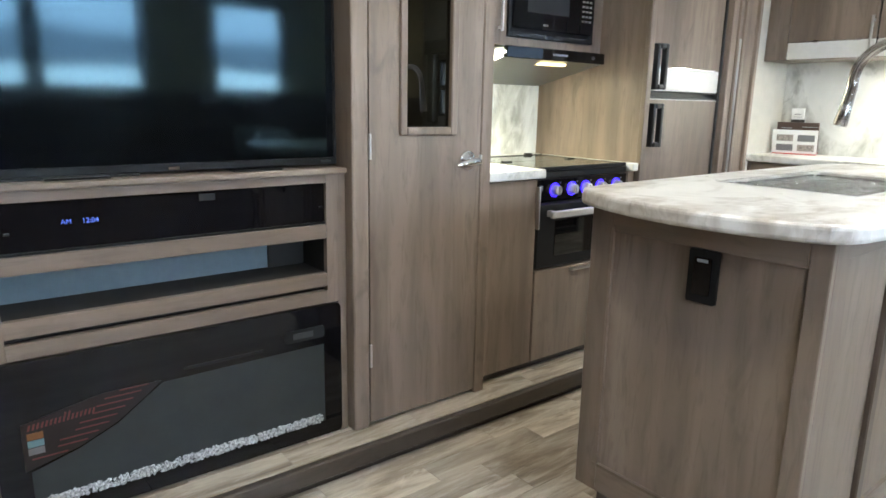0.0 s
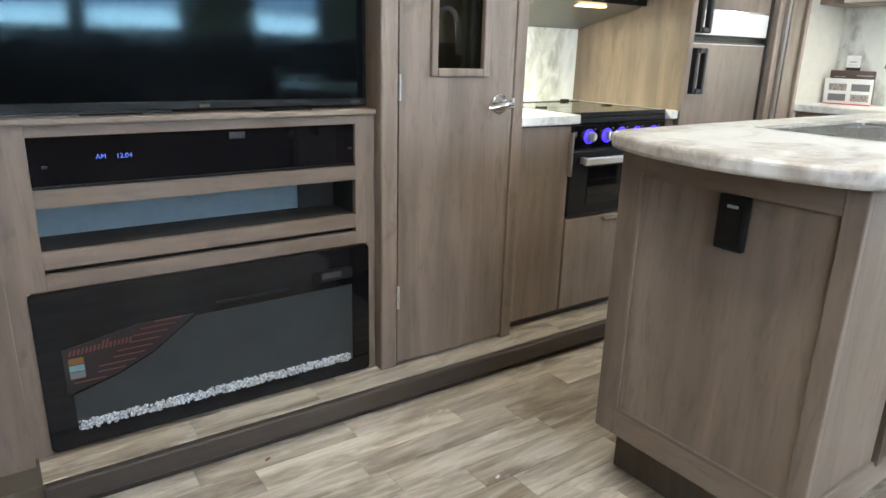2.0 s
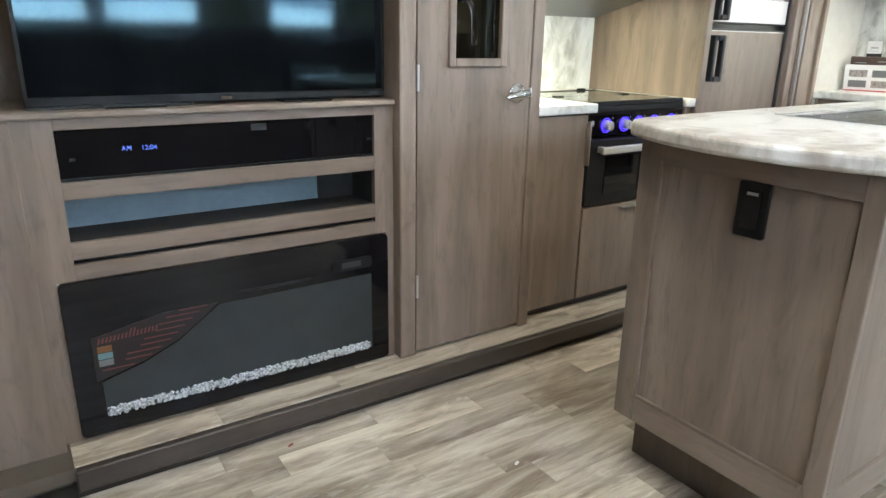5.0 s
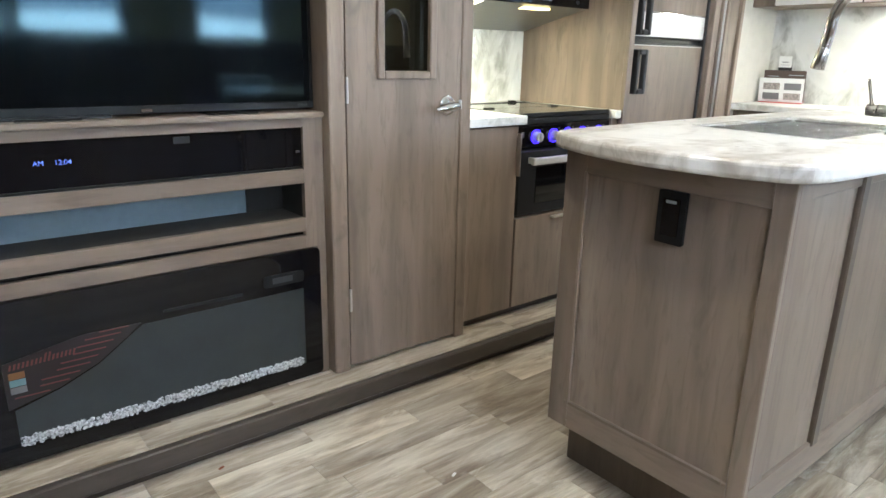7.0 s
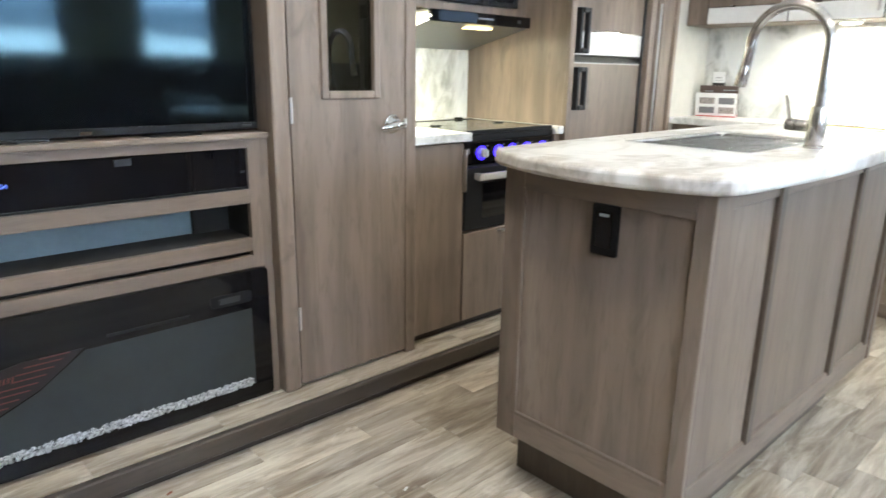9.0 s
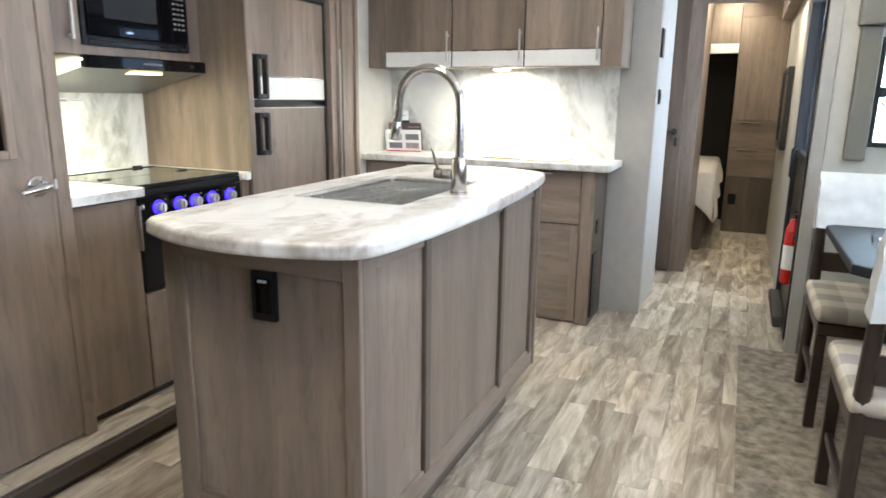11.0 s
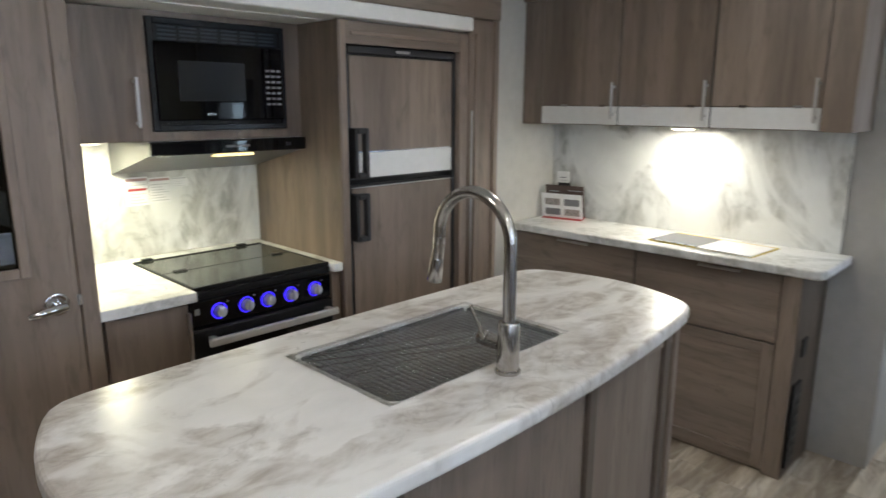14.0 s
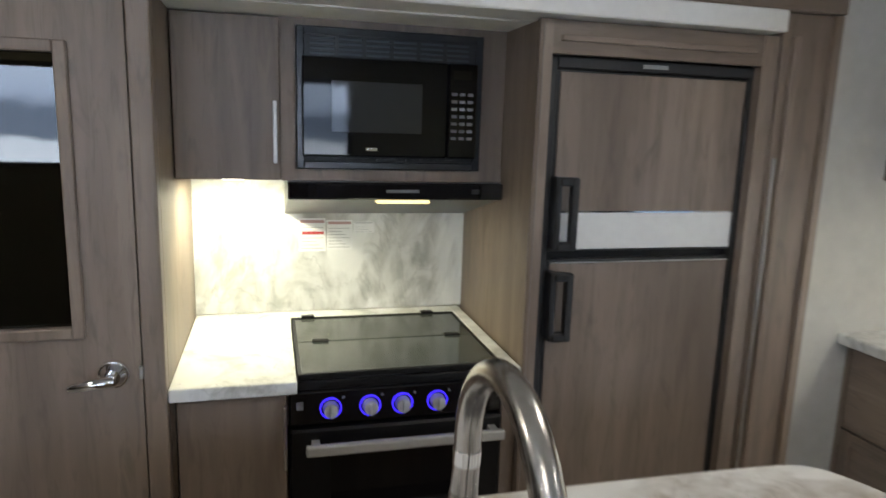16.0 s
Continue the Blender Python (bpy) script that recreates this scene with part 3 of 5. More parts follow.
part("control_strip", block(0.873, 0.937, YT - 0.0145, YT - 0.012, 0.434, 0.452), plain("grey_button", (0.035, 0.037, 0.04), 0.4), fp)
part("air_slot", block(0.56, 0.78, YT - 0.0135, YT - 0.011, 0.418, 0.426), BLACK, fp)
stk = part("sticker", plate([(VX0 - 0.012, VZ1 - 0.150), (0.30, VZ1 - 0.120), (0.39, VZ1 - 0.080), (0.46, VZ1 - 0.030), (0.50, VZ1 + 0.003), (0.36, VZ1 + 0.004), (VX0 - 0.012, VZ1 - 0.03)], YT - 0.0142, YT - 0.0128), MAROON, fp, "black peel-off sticker with red print")
# the word mark as plain wavy bars, and print lines
for k in range(16):
    x, z, h = 0.196 + 0.0092 * k, 0.354 + 0.0005 * k, 0.014 + 0.009 * (k in (8, 9))
    part("print_mark", plate([(x, z), (x + 0.0045, z), (x + 0.0045 + 0.28 * h, z + h), (x + 0.28 * h, z + h)], YT - 0.0150, YT - 0.0142), INK_PINK, stk)
for k, (bx, bz, bl) in enumerate([(0.440, 0.402, 0.07), (0.405, 0.389, 0.085), (0.385, 0.374, 0.085), (0.375, 0.358, 0.075), (0.345, 0.342, 0.085), (0.335, 0.327, 0.075), (0.300, 0.311, 0.085), (0.295, 0.296, 0.065), (0.240, 0.279, 0.075)]):
    part("print_line", block(bx - 0.04, bx - 0.04 + bl, YT - 0.0150, YT - 0.0142, bz, bz + 0.0032), INK_PINK, stk)
for k, m in enumerate((ORANGE, TEAL, INK)):
    part("colour_swatch", block(0.194, 0.228, YT - 0.0150, YT - 0.0142, 0.330 - 0.019 * k, 0.347 - 0.019 * k, 0.0003), m, stk)
rng = random.Random(5)
stones = []
for k in range(1000):
    b = bmesh.new()
    r = rng.uniform(0.0032, 0.0062)
    bmesh.ops.create_icosphere(b, subdivisions=1, radius=r)
    cx, cz = rng.uniform(VX0 + 0.004, VX1 - 0.012), VZ0 + rng.uniform(0.0, 0.023)
    for v in b.verts:
        v.co = Vector((cx, YT - 0.015 + rng.uniform(0, 0.002), cz)) + v.co * rng.uniform(0.75, 1.2)
    stones.append(b)
tagged(part("crystal_bed", joined(*stones), CRYSTAL, fp, "clear glass crystals"), kind="stuff")

# television on the ledge
tv = thing("television", (0.60, 1.80, 0.931), "flat black television with a glossy screen standing on the ledge", "television")
TX0, TX1, TZ0, TZ1, TY = 0.13, 1.052, 0.939, 1.47, 1.790
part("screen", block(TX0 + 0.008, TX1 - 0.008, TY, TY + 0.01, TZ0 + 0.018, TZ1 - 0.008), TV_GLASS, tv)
part("bezel", joined(ring(TX0, TX1, TZ0, TZ1, 0.009, TY - 0.003, TY + 0.012, 0.001), block(TX0, TX1, TY - 0.005, TY + 0.012, TZ0, TZ0 + 0.02, 0.002)), BLACK, tv)
part("housing", joined(block(TX0 + 0.004, TX1 - 0.004, TY + 0.012, TY + 0.035, TZ0 + 0.004, TZ1 - 0.004, 0.004), block(0.3, 0.9, TY + 0.035, TY + 0.075, TZ0 + 0.01, TZ0 + 0.26, 0.012)), BLACK, tv)
part("badge", block(0.568, 0.596, TY - 0.007, TY - 0.005, TZ0 + 0.004, TZ0 + 0.012), CHROME, tv)
part("energy_sticker", block(1.00, 1.03, TY - 0.007, TY - 0.005, TZ0 + 0.006, TZ0 + 0.013), CHARCOAL, tv)
for fx in (0.36, 0.80):
    part("foot", joined(block(fx - 0.07, fx + 0.07, TY - 0.030, TY + 0.06, 0.9312, 0.9365, 0.002), block(fx - 0.012, fx + 0.012, TY + 0.005, TY + 0.03, 0.9365, TZ0 + 0.02, 0.003)), BLACK, tv)
part("sound_bar", joined(block(0.13, 0.50, TY - 0.006, TY + 0.03, 0.9313, 0.9385, 0.002)), CHARCOAL, tv)

# ---- pantry ----
YD = 1.712
pan = thing("pantry_cabinet", (1.33, YD, SLIDE_Z), "tall grey oak pantry cabinet frame", "cabinet")
part("post", block(1.062, 1.119, YD, 2.34, SLIDE_Z, 1.757, 0.006, 2), WOOD, pan)
part("stile", block(1.560, 1.606, YD - 0.002, YD + 0.04, SLIDE_Z, 1.757, 0.003), WOOD, pan)
part("side_panel", block(1.580, 1.606, YD + 0.04, 2.335, SLIDE_Z, 1.757), WOOD, pan)
# back of the cavity, near-black in place of shade
part("inner_back", block(1.119, 1.560, YD + 0.06, YD + 0.07, SLIDE_Z, 1.757), RECESS_SHADE, pan)
part("head_rail", block(1.119, 1.560, YD, YD + 0.03, 1.735, 1.757), WOOD_H, pan)
dr = thing("pantry_door", (1.33, YD, 0.108), "grey oak pantry door with a dark mirrored window, closed", "door")
DX0, DX1, DZ0, DZ1 = 1.122, 1.557, 0.108, 1.732
GX0, GX1, GZ0, GZ1 = 1.250, 1.428, 1.047, 1.618
leaf = joined(block(DX0, GX0, YD + 0.002, YD + 0.028, DZ0, DZ1), block(GX1, DX1, YD + 0.002, YD + 0.028, DZ0, DZ1), block(GX0, GX1, YD + 0.002, YD + 0.028, DZ0, GZ0), block(GX0, GX1, YD + 0.002, YD + 0.028, GZ1, DZ1))
part("leaf", leaf, WOOD, dr)
part("window_trim", ring(GX0 - 0.022, GX1 + 0.022, GZ0 - 0.024, GZ1 + 0.024, 0.025, YD - 0.008, YD + 0.004, 0.003), WOOD, dr)
part("glass", block(GX0 + 0.001, GX1 - 0.001, YD + 0.012, YD + 0.018, GZ0 + 0.001, GZ1 - 0.001), PANTRY_GLASS, dr, "dark mirrored glass pane")
LX, LZ = 1.500, 0.938
lv = part("lever_handle", joined(cyl((LX, YD - 0.020, LZ), (LX, YD - 0.050, LZ), 0.0125, None, 16),
                                 tube([(LX + 0.010, YD - 0.050, LZ + 0.001), (LX - 0.012, YD - 0.053, LZ), (LX - 0.040, YD - 0.053, LZ - 0.003), (LX - 0.066, YD - 0.051, LZ - 0.007), (LX - 0.078, YD - 0.047, LZ - 0.010)], [0.012, 0.0135, 0.0125, 0.0105, 0.007], 14)), CHROME, dr, "polished chrome lever", 40)
part("rosette", joined(cyl((LX, YD + 0.002, LZ), (LX, YD - 0.008, LZ), 0.033, 0.031, 28, 0.002), cyl((LX, YD - 0.008, LZ), (LX, YD - 0.022, LZ), 0.027, 0.017, 28)), CHROME, lv, "round chrome rosette", 40)
part("latch", block(1.552, 1.562, YD - 0.007, YD + 0.002, 0.925, 0.955, 0.002), STEEL, dr)
for hz in (0.955, 1.60, 0.30):
    part("hinge", cyl((1.1205, YD - 0.004, hz), (1.1205, YD - 0.004, hz + 0.075), 0.0045, None, 10), STEEL, dr)

# ---- kitchen in the slide ----
YB = 1.742
CT = 0.890
bc = thing("base_cabinet", (1.74, YB, SLIDE_Z), "grey oak base cabinet with a pull at its edge", "cabinet")
part("carcass", block(1.607, 1.872, YB + 0.02, 2.33, 0.128, 0.854), WOOD, bc)
part("stile", block(1.607, 1.618, YB, YB + 0.02, 0.128, 0.854), WOOD_DK, bc)
part("door", block(1.621, 1.868, YB - 0.006, YB + 0.018, 0.130, 0.852, 0.002), WOOD, bc)
part("toe_kick", block(1.607, 2.46, YB + 0.03, YB + 0.045, SLIDE_Z, 0.128), TRIM_DK, bc)
part("pull", block(1.861, 1.869, YB - 0.026, YB - 0.006, 0.665, 0.825, 0.002), STEEL, bc)
kc = thing("countertop", (2.0, 2.0, 0.857), "white and grey marbled laminate countertop round the range", "countertop")
part("left_top", block(1.607, 1.894, 1.718, 2.335, 0.857, CT, 0.004, 2), MARBLE, kc)
part("right_strip", block(2.424, 2.462, 1.722, 2.335, 0.857, CT, 0.004, 2), MARBLE, kc)
part("back_strip", block(1.894, 2.424, 2.255, 2.335, 0.857, CT - 0.001), MARBLE, kc)
bs = thing("backsplash", (2.03, 2.335, CT), "marbled laminate backsplash behind the range", "backsplash")
part("panel", block(1.606, 2.474, 2.336, 2.352, CT + 0.001, 1.36), MARBLE_WALL, bs)
for k, (bx, bz, bw, bh) in enumerate([(1.925, 1.088, 0.085, 0.108), (2.014, 1.092, 0.082, 0.098), (2.100, 1.148, 0.068, 0.036)]):
    lab = thing("warning_label", (bx, 2.334, bz), "small white printed warning label on the backsplash", "label", "warning labels")
    part("paper", block(bx, bx + bw, 2.3335, 2.3358, bz, bz + bh), PAPER, lab)
    part("print_line", block(bx + 0.004, bx + bw - 0.004, 2.333, 2.3336, bz + bh * 0.86, bz + bh * 0.95), INK_FADED if k < 2 else INK_PALE, lab)
    if k == 0:
        part("print_line", block(bx + 0.010, bx + bw - 0.006, 2.333, 2.3336, bz + bh * 0.52, bz + bh * 0.60), INK_RED, lab)
    for j in range(7 if k < 2 else 3):
        step = 0.105 if k < 2 else 0.22
        part("print_line", block(bx + 0.006, bx + bw - 0.008 - 0.012 * (j % 3), 2.333, 2.3336, bz + bh * (0.08 + step * j), bz + bh * (0.105 + step * j)), INK_PALE, lab)

RX0, RX1 = 1.897, 2.421
rg = thing("gas_range", (2.16, 1.75, 0.50), "black gas range with glass lid and blue-lit knobs", "range")
part("body", block(RX0 + 0.004, RX1 - 0.004, 1.775, 2.25, 0.500, 0.862), BLACK, rg)
part("control_panel", joined(block(RX0 - 0.022, RX1, 1.748, 1.78, 0.762, 0.850, 0.004)), GLASS_BLACK, rg)
part("oven_door", block(RX0 - 0.022, RX1, 1.735, 1.776, 0.503, 0.756, 0.006), BLACK, rg)
part("oven_window", block(RX0 + 0.075, RX1 - 0.095, 1.732, 1.736, 0.545, 0.690, 0.002), GLASS_BLACK, rg)
part("oven_handle", joined(block(RX0 + 0.015, RX1 - 0.005, 1.690, 1.708, 0.705, 0.733, 0.006, 2), block(RX0 + 0.03, RX0 + 0.05, 1.705, 1.737, 0.708, 0.730), block(RX1 - 0.04, RX1 - 0.02, 1.705, 1.737, 0.708, 0.730)), SATIN, rg, "brushed steel oven handle")
part("cooktop", block(RX0, RX1, 1.752, 2.25, 0.852, 0.876, 0.003), BLACK, rg)
lid = part("glass_lid", joined(block(RX0 + 0.008, RX1 - 0.008, 1.765, 2.01, 0.884, 0.890, 0.002), block(RX0 + 0.008, RX1 - 0.008, 2.014, 2.24, 0.884, 0.890, 0.002)), plain("smoked_glass_lid", (0.055, 0.06, 0.055), 0.09, grain=0.05, bump=0), rg, "folded smoked glass lid")
part("lid_frame", joined(block(RX0, RX1, 1.755, 1.767, 0.878, 0.893, 0.002), block(RX0, RX1, 2.238, 2.252, 0.878, 0.893, 0.002), block(RX0, RX0 + 0.01, 1.767, 2.238, 0.878, 0.891), block(RX1 - 0.01, RX1, 1.767, 2.238, 0.878, 0.891), block(RX0 + 0.01, RX1 - 0.01, 1.767, 2.238, 0.877, 0.883)), BLACK, rg)
for hx in (RX0 + 0.05, RX1 - 0.09):
    part("lid_hinge", block(hx, hx + 0.045, 2.000, 2.024, 0.888, 0.895, 0.002), BLACK, rg)
    part("lid_hinge", block(hx - 0.02, hx + 0.02, 2.236, 2.256, 0.890, 0.900, 0.002), BLACK, rg)
part("print_mark", block(RX0 - 0.005, RX0 + 0.012, 1.746, 1.749, 0.805, 0.825), INK, rg)
for k, kx in enumerate((1.975, 2.073, 2.155, 2.246, 2.348)):
    kn = part("knob", joined(cyl((kx, 1.748, 0.805), (kx, 1.722, 0.805), 0.0200, 0.0175, 20, 0.002), block(kx - 0.004, kx + 0.004, 1.714, 1.726, 0.790, 0.820, 0.002)), SATIN, rg, "steel knob with blue ring", 40)
    rb = bmesh.new()
    bmesh.ops.create_circle(rb, segments=28, radius=0.0272)
    hole = bmesh.ops.extrude_edge_only(rb, edges=rb.edges[:])
    for v in [g for g in hole["geom"] if isinstance(g, bmesh.types.BMVert)]:
        v.co *= 0.0238 / 0.0272
    sol = bmesh.ops.extrude_face_region(rb, geom=rb.faces[:])
    bmesh.ops.translate(rb, verts=[g for g in sol["geom"] if isinstance(g, bmesh.types.BMVert)], vec=(0, 0, 0.004))
    bmesh.ops.transform(rb, matrix=pose(kx, 1.748, 0.805, 90), verts=rb.verts)
    part("lit_ring", rb, BLUE_GLOW, kn, "glowing blue ring")
    part("indicator", block(kx + 0.028, kx + 0.034, 1.746, 1.749, 0.828, 0.834), INK, rg)
dw = thing("drawer_cabinet", (2.15, YB, 0.128), "grey oak drawer below the oven", "cabinet")
part("carcass", block(1.874, 2.46, YB + 0.02, 2.33, 0.128, 0.496), WOOD, dw)
part("drawer_front", block(1.877, 2.455, YB - 0.006, YB + 0.018, 0.130, 0.494, 0.002), WOOD, dw)
part("pull", block(2.07, 2.23, YB - 0.03, YB - 0.006, 0.478, 0.486, 0.002), STEEL, dw)
part("filler", block(2.423, 2.462, YB, YB + 0.02, 0.496, 0.856), WOOD, dw)

# wall cabinet, microwave, hood
YM = 1.976
wc = thing("wall_cabinet", (1.9, YM, 1.346), "dark grey oak wall cabinet beside the microwave", "cabinet")
part("carcass", joined(block(1.607, 1.905, YM + 0.02, 2.335, 1.350, 1.757), block(2.405, 2.472, YM + 0.02, 2.335, 1.350, 1.757), block(1.905, 2.405, YM + 0.02, 2.335, 1.346, 1.374), block(1.905, 2.405, YM + 0.02, 2.335, 1.740, 1.757)), WOOD, wc)
part("face_frame", joined(block(1.868, 1.905, YM, YM + 0.02, 1.346, 1.757), block(2.405, 2.472, YM, YM + 0.02, 1.346, 1.757), block(1.905, 2.405, YM, YM + 0.02, 1.346, 1.376), block(1.905, 2.405, YM, YM + 0.02, 1.739, 1.757)), WOOD, wc)
part("door", block(1.610, 1.866, YM - 0.014, YM + 0.018, 1.348, 1.752, 0.002), WOOD, wc)
part("handle", joined(block(1.848, 1.858, YM - 0.038, YM - 0.028, 1.392, 1.548, 0.002), block(1.849, 1.857, YM - 0.03, YM - 0.014, 1.40, 1.41), block(1.849, 1.857, YM - 0.03, YM - 0.014, 1.53, 1.54)), SATIN, wc, "chrome bar handle")
mw = thing("microwave", (2.155, YM, 1.376), "black built-in microwave with a vented trim frame", "microwave")
MX0, MX1, MZ0, MZ1 = 1.907, 2.403, 1.378, 1.737
part("trim_frame", ring(MX0, MX1, MZ0, MZ1, 0.020, YM - 0.012, YM + 0.006, 0.002), MW_TRIM, mw)
part("top_grille", block(MX0 + 0.02, MX1 - 0.02, YM, YM + 0.012, MZ1 - 0.075, MZ1 - 0.02), MW_TRIM, mw)
for c in range(6):
    for r in range(4):
        part("slat", block(MX0 + 0.035 + 0.072 * c, MX0 + 0.097 + 0.072 * c, YM - 0.006, YM + 0.001, MZ1 - 0.068 + 0.0125 * r, MZ1 - 0.0615 + 0.0125 * r, 0.001), MW_SLAT_SHEEN, mw)
part("bottom_grille", joined(block(MX0 + 0.02, MX1 - 0.02, YM, YM + 0.012, MZ0 + 0.02, MZ0 + 0.034), *[block(MX0 + 0.05 + 0.08 * c, MX0 + 0.11 + 0.08 * c, YM - 0.005, YM + 0.002, MZ0 + 0.021, MZ0 + 0.028) for c in range(5)]), BLACK, mw)
BZ0, BZ1 = MZ0 + 0.034, MZ1 - 0.073
part("door", block(MX0 + 0.014, 2.305, YM - 0.020, YM + 0.01, BZ0, BZ1, 0.004), MW_DOOR, mw)
part("window_mesh", block(1.995, 2.235, YM - 0.0215, YM - 0.019, 1.475, 1.605, 0.001), glossy_black("microwave_mesh", 0.05, (0.022, 0.024, 0.027)), mw, "grey meshed window")
part("control_panel", block(2.307, MX1 - 0.014, YM - 0.020, YM + 0.01, BZ0, BZ1, 0.004), MW_DOOR, mw)
part("display", block(2.318, 2.370, YM - 0.0212, YM - 0.0195, 1.622, 1.645), GLASS_BLACK, mw)
for r in range(7):
    for c in range(3):
        part("button", block(2.316 + 0.022 * c, 2.331 + 0.022 * c, YM - 0.0215, YM - 0.0195, 1.462 + 0.0195 * r, 1.470 + 0.0195 * r), INK, mw)
part("badge", block(2.085, 2.115, YM - 0.0215, YM - 0.0195, 1.428, 1.436), CHROME, mw)
part("case", block(MX0 + 0.03, MX1 - 0.03, YM + 0.012, 2.30, MZ0 + 0.01, MZ1 - 0.02), BLACK, mw)
hd = thing("range_hood", (2.18, 1.95, 1.21), "black and steel range hood under the cabinet", "range hood")
HX0, HX1 = 1.882, 2.470
b = bmesh.new()
prof = [(1.962, 1.300), (2.334, 1.212), (2.334, 1.3445), (1.962, 1.3445)]
ends = [[b.verts.new((x, y, z)) for y, z in prof] for x in (HX0, HX1)]
b.faces.new(ends[0]), b.faces.new(ends[1][::-1])
for k in range(4):
    b.faces.new((ends[0][k], ends[1][k], ends[1][(k + 1) % 4], ends[0][(k + 1) % 4]))
bmesh.ops.recalc_face_normals(b, faces=b.faces)
part("canopy", b, plain("grey_hood_metal", (0.16, 0.16, 0.155), 0.32, 0.6), hd)
part("front_band", block(HX0, HX1, 1.945, 1.964, 1.299, 1.344, 0.004), GLASS_BLACK, hd)
part("light_lens", block(2.12, 2.27, 1.985, 2.030, 1.284, 1.293, 0.003), HOOD_GLOW, hd, "lit hood lens")
part("badge", block(2.14, 2.23, 1.9435, 1.9455, 1.318, 1.326), INK, hd)
part("switch", block(2.38, 2.40, 1.9425, 1.9455, 1.315, 1.328), CHARCOAL, hd)
pk = thing("puck_light_fixture", (1.74, 2.12, 1.34), "small round lit puck light under the cabinet", "light", "puck lights")
part("ring", cyl((1.74, 2.12, 1.347), (1.74, 2.12, 1.339), 0.055, 0.05, 28), WHITE, pk)
part("lens", cyl((1.74, 2.12, 1.341), (1.74, 2.12, 1.3375), 0.042, None, 28), PUCK_GLOW, pk)

# refrigerator and its cabinet
fc = thing("fridge_cabinet", (2.8, 1.72, SLIDE_Z), "grey oak cabinet surround of the refrigerator", "cabinet")
part("side_panel", block(2.474, 2.497, 1.718, 2.335, SLIDE_Z, 1.757), WOOD, fc)
part("edge_stile", block(2.462, 2.4735, 1.716, 1.738, SLIDE_Z, 1.757, 0.002), WOOD, fc)
part("header", joined(block(2.497, 3.092, 1.722, 1.742, 1.678, 1.757, 0.001)), WOOD_H, fc)
part("header_mould", block(2.52, 3.07, 1.715, 1.724, 1.708, 1.722, 0.002), WOOD_H, fc)
part("right_stile", block(3.092, 3.138, 1.720, 1.76, SLIDE_Z, 1.757, 0.002), WOOD, fc)
# shell round the fridge, its shade painted in near-black
part("inner_shell", joined(block(2.499, 3.30, 2.30, 2.33, SLIDE_Z, 1.757), block(3.14, 3.16, 1.78, 2.30, SLIDE_Z, 1.757)), RECESS_SHADE, fc)
tr = thing("slide_frame_trim", (3.23, 1.70, 0), "grey oak moulded trim framing the slide-out opening", "trim")
part("flat_board", block(3.140, 3.300, 1.712, 1.79, 0.0, 1.817, 0.003), WOOD, tr)
part("moulding", block(3.165, 3.188, 1.700, 1.714, 0.0, 1.757, 0.005, 2), WOOD, tr)
part("seal_strip", cyl((3.148, 1.704, 0.3), (3.148, 1.704, 1.44), 0.0045, None, 10), STEEL, tr, "thin metal strip")
part("outer_bead", block(3.286, 3.3135, 1.696, 1.79, 0.0, 1.817, 0.005, 2), WOOD, tr)

YF = 1.766
fr = thing("refrigerator", (2.79, YF, 0.13), "two-door refrigerator with grey oak panels and black frame", "refrigerator")
part("case", block(2.502, 3.090, YF + 0.012, 2.29, 0.14, 1.674), BLACK, fr)
part("surround", joined(block(2.499, 2.527, YF - 0.018, YF + 0.01, 0.14, 1.676, 0.003), block(3.079, 3.0915, YF - 0.018, YF + 0.01, 0.14, 1.676, 0.002), block(2.527, 3.083, YF - 0.018, YF + 0.01, 1.648, 1.676, 0.003), block(2.527, 3.083, YF - 0.018, YF + 0.01, 0.14, 0.165, 0.003)), BLACK_SATIN, fr)
part("badge", block(2.76, 2.83, YF - 0.0205, YF - 0.0175, 1.657, 1.667), STEEL, fr)
ud = part("upper_door", block(2.530, 3.081, YF - 0.006, YF + 0.012, 1.186, 1.646, 0.002), BLACK_SATIN, fr)
part("panel", block(2.540, 3.077, YF - 0.010, YF - 0.004, 1.292, 1.640, 0.001), WOOD, ud)
part("white_strip", block(2.540, 3.077, YF - 0.010, YF - 0.004, 1.192, 1.288, 0.001), WHITE, ud, "glossy white strip")
part("strip_trim", block(2.540, 3.077, YF - 0.0125, YF - 0.004, 1.2885, 1.2925), CHROME, ud)
ld = part("lower_door", block(2.530, 3.081, YF - 0.006, YF + 0.012, 0.17, 1.166, 0.002), BLACK_SATIN, fr)
part("panel", block(2.540, 3.077, YF - 0.010, YF - 0.004, 0.18, 1.154, 0.001), WOOD, ld)
part("panel_trim", block(2.540, 3.077, YF - 0.012, YF - 0.004, 1.1545, 1.158), STEEL, ld)
for d, (a, c) in ((ud, (1.195, 1.382)), (ld, (0.955, 1.138))):
    part("handle", joined(block(2.528, 2.545, YF - 0.052, YF - 0.006, a, c, 0.004), block(2.568, 2.588, YF - 0.062, YF - 0.036, a, c, 0.006, 2), block(2.535, 2.575, YF - 0.06, YF - 0.03, a, a + 0.022, 0.005), block(2.535, 2.575, YF - 0.06, YF - 0.03, c - 0.022, c, 0.005)), BLACK_SATIN, d, "black loop handle")

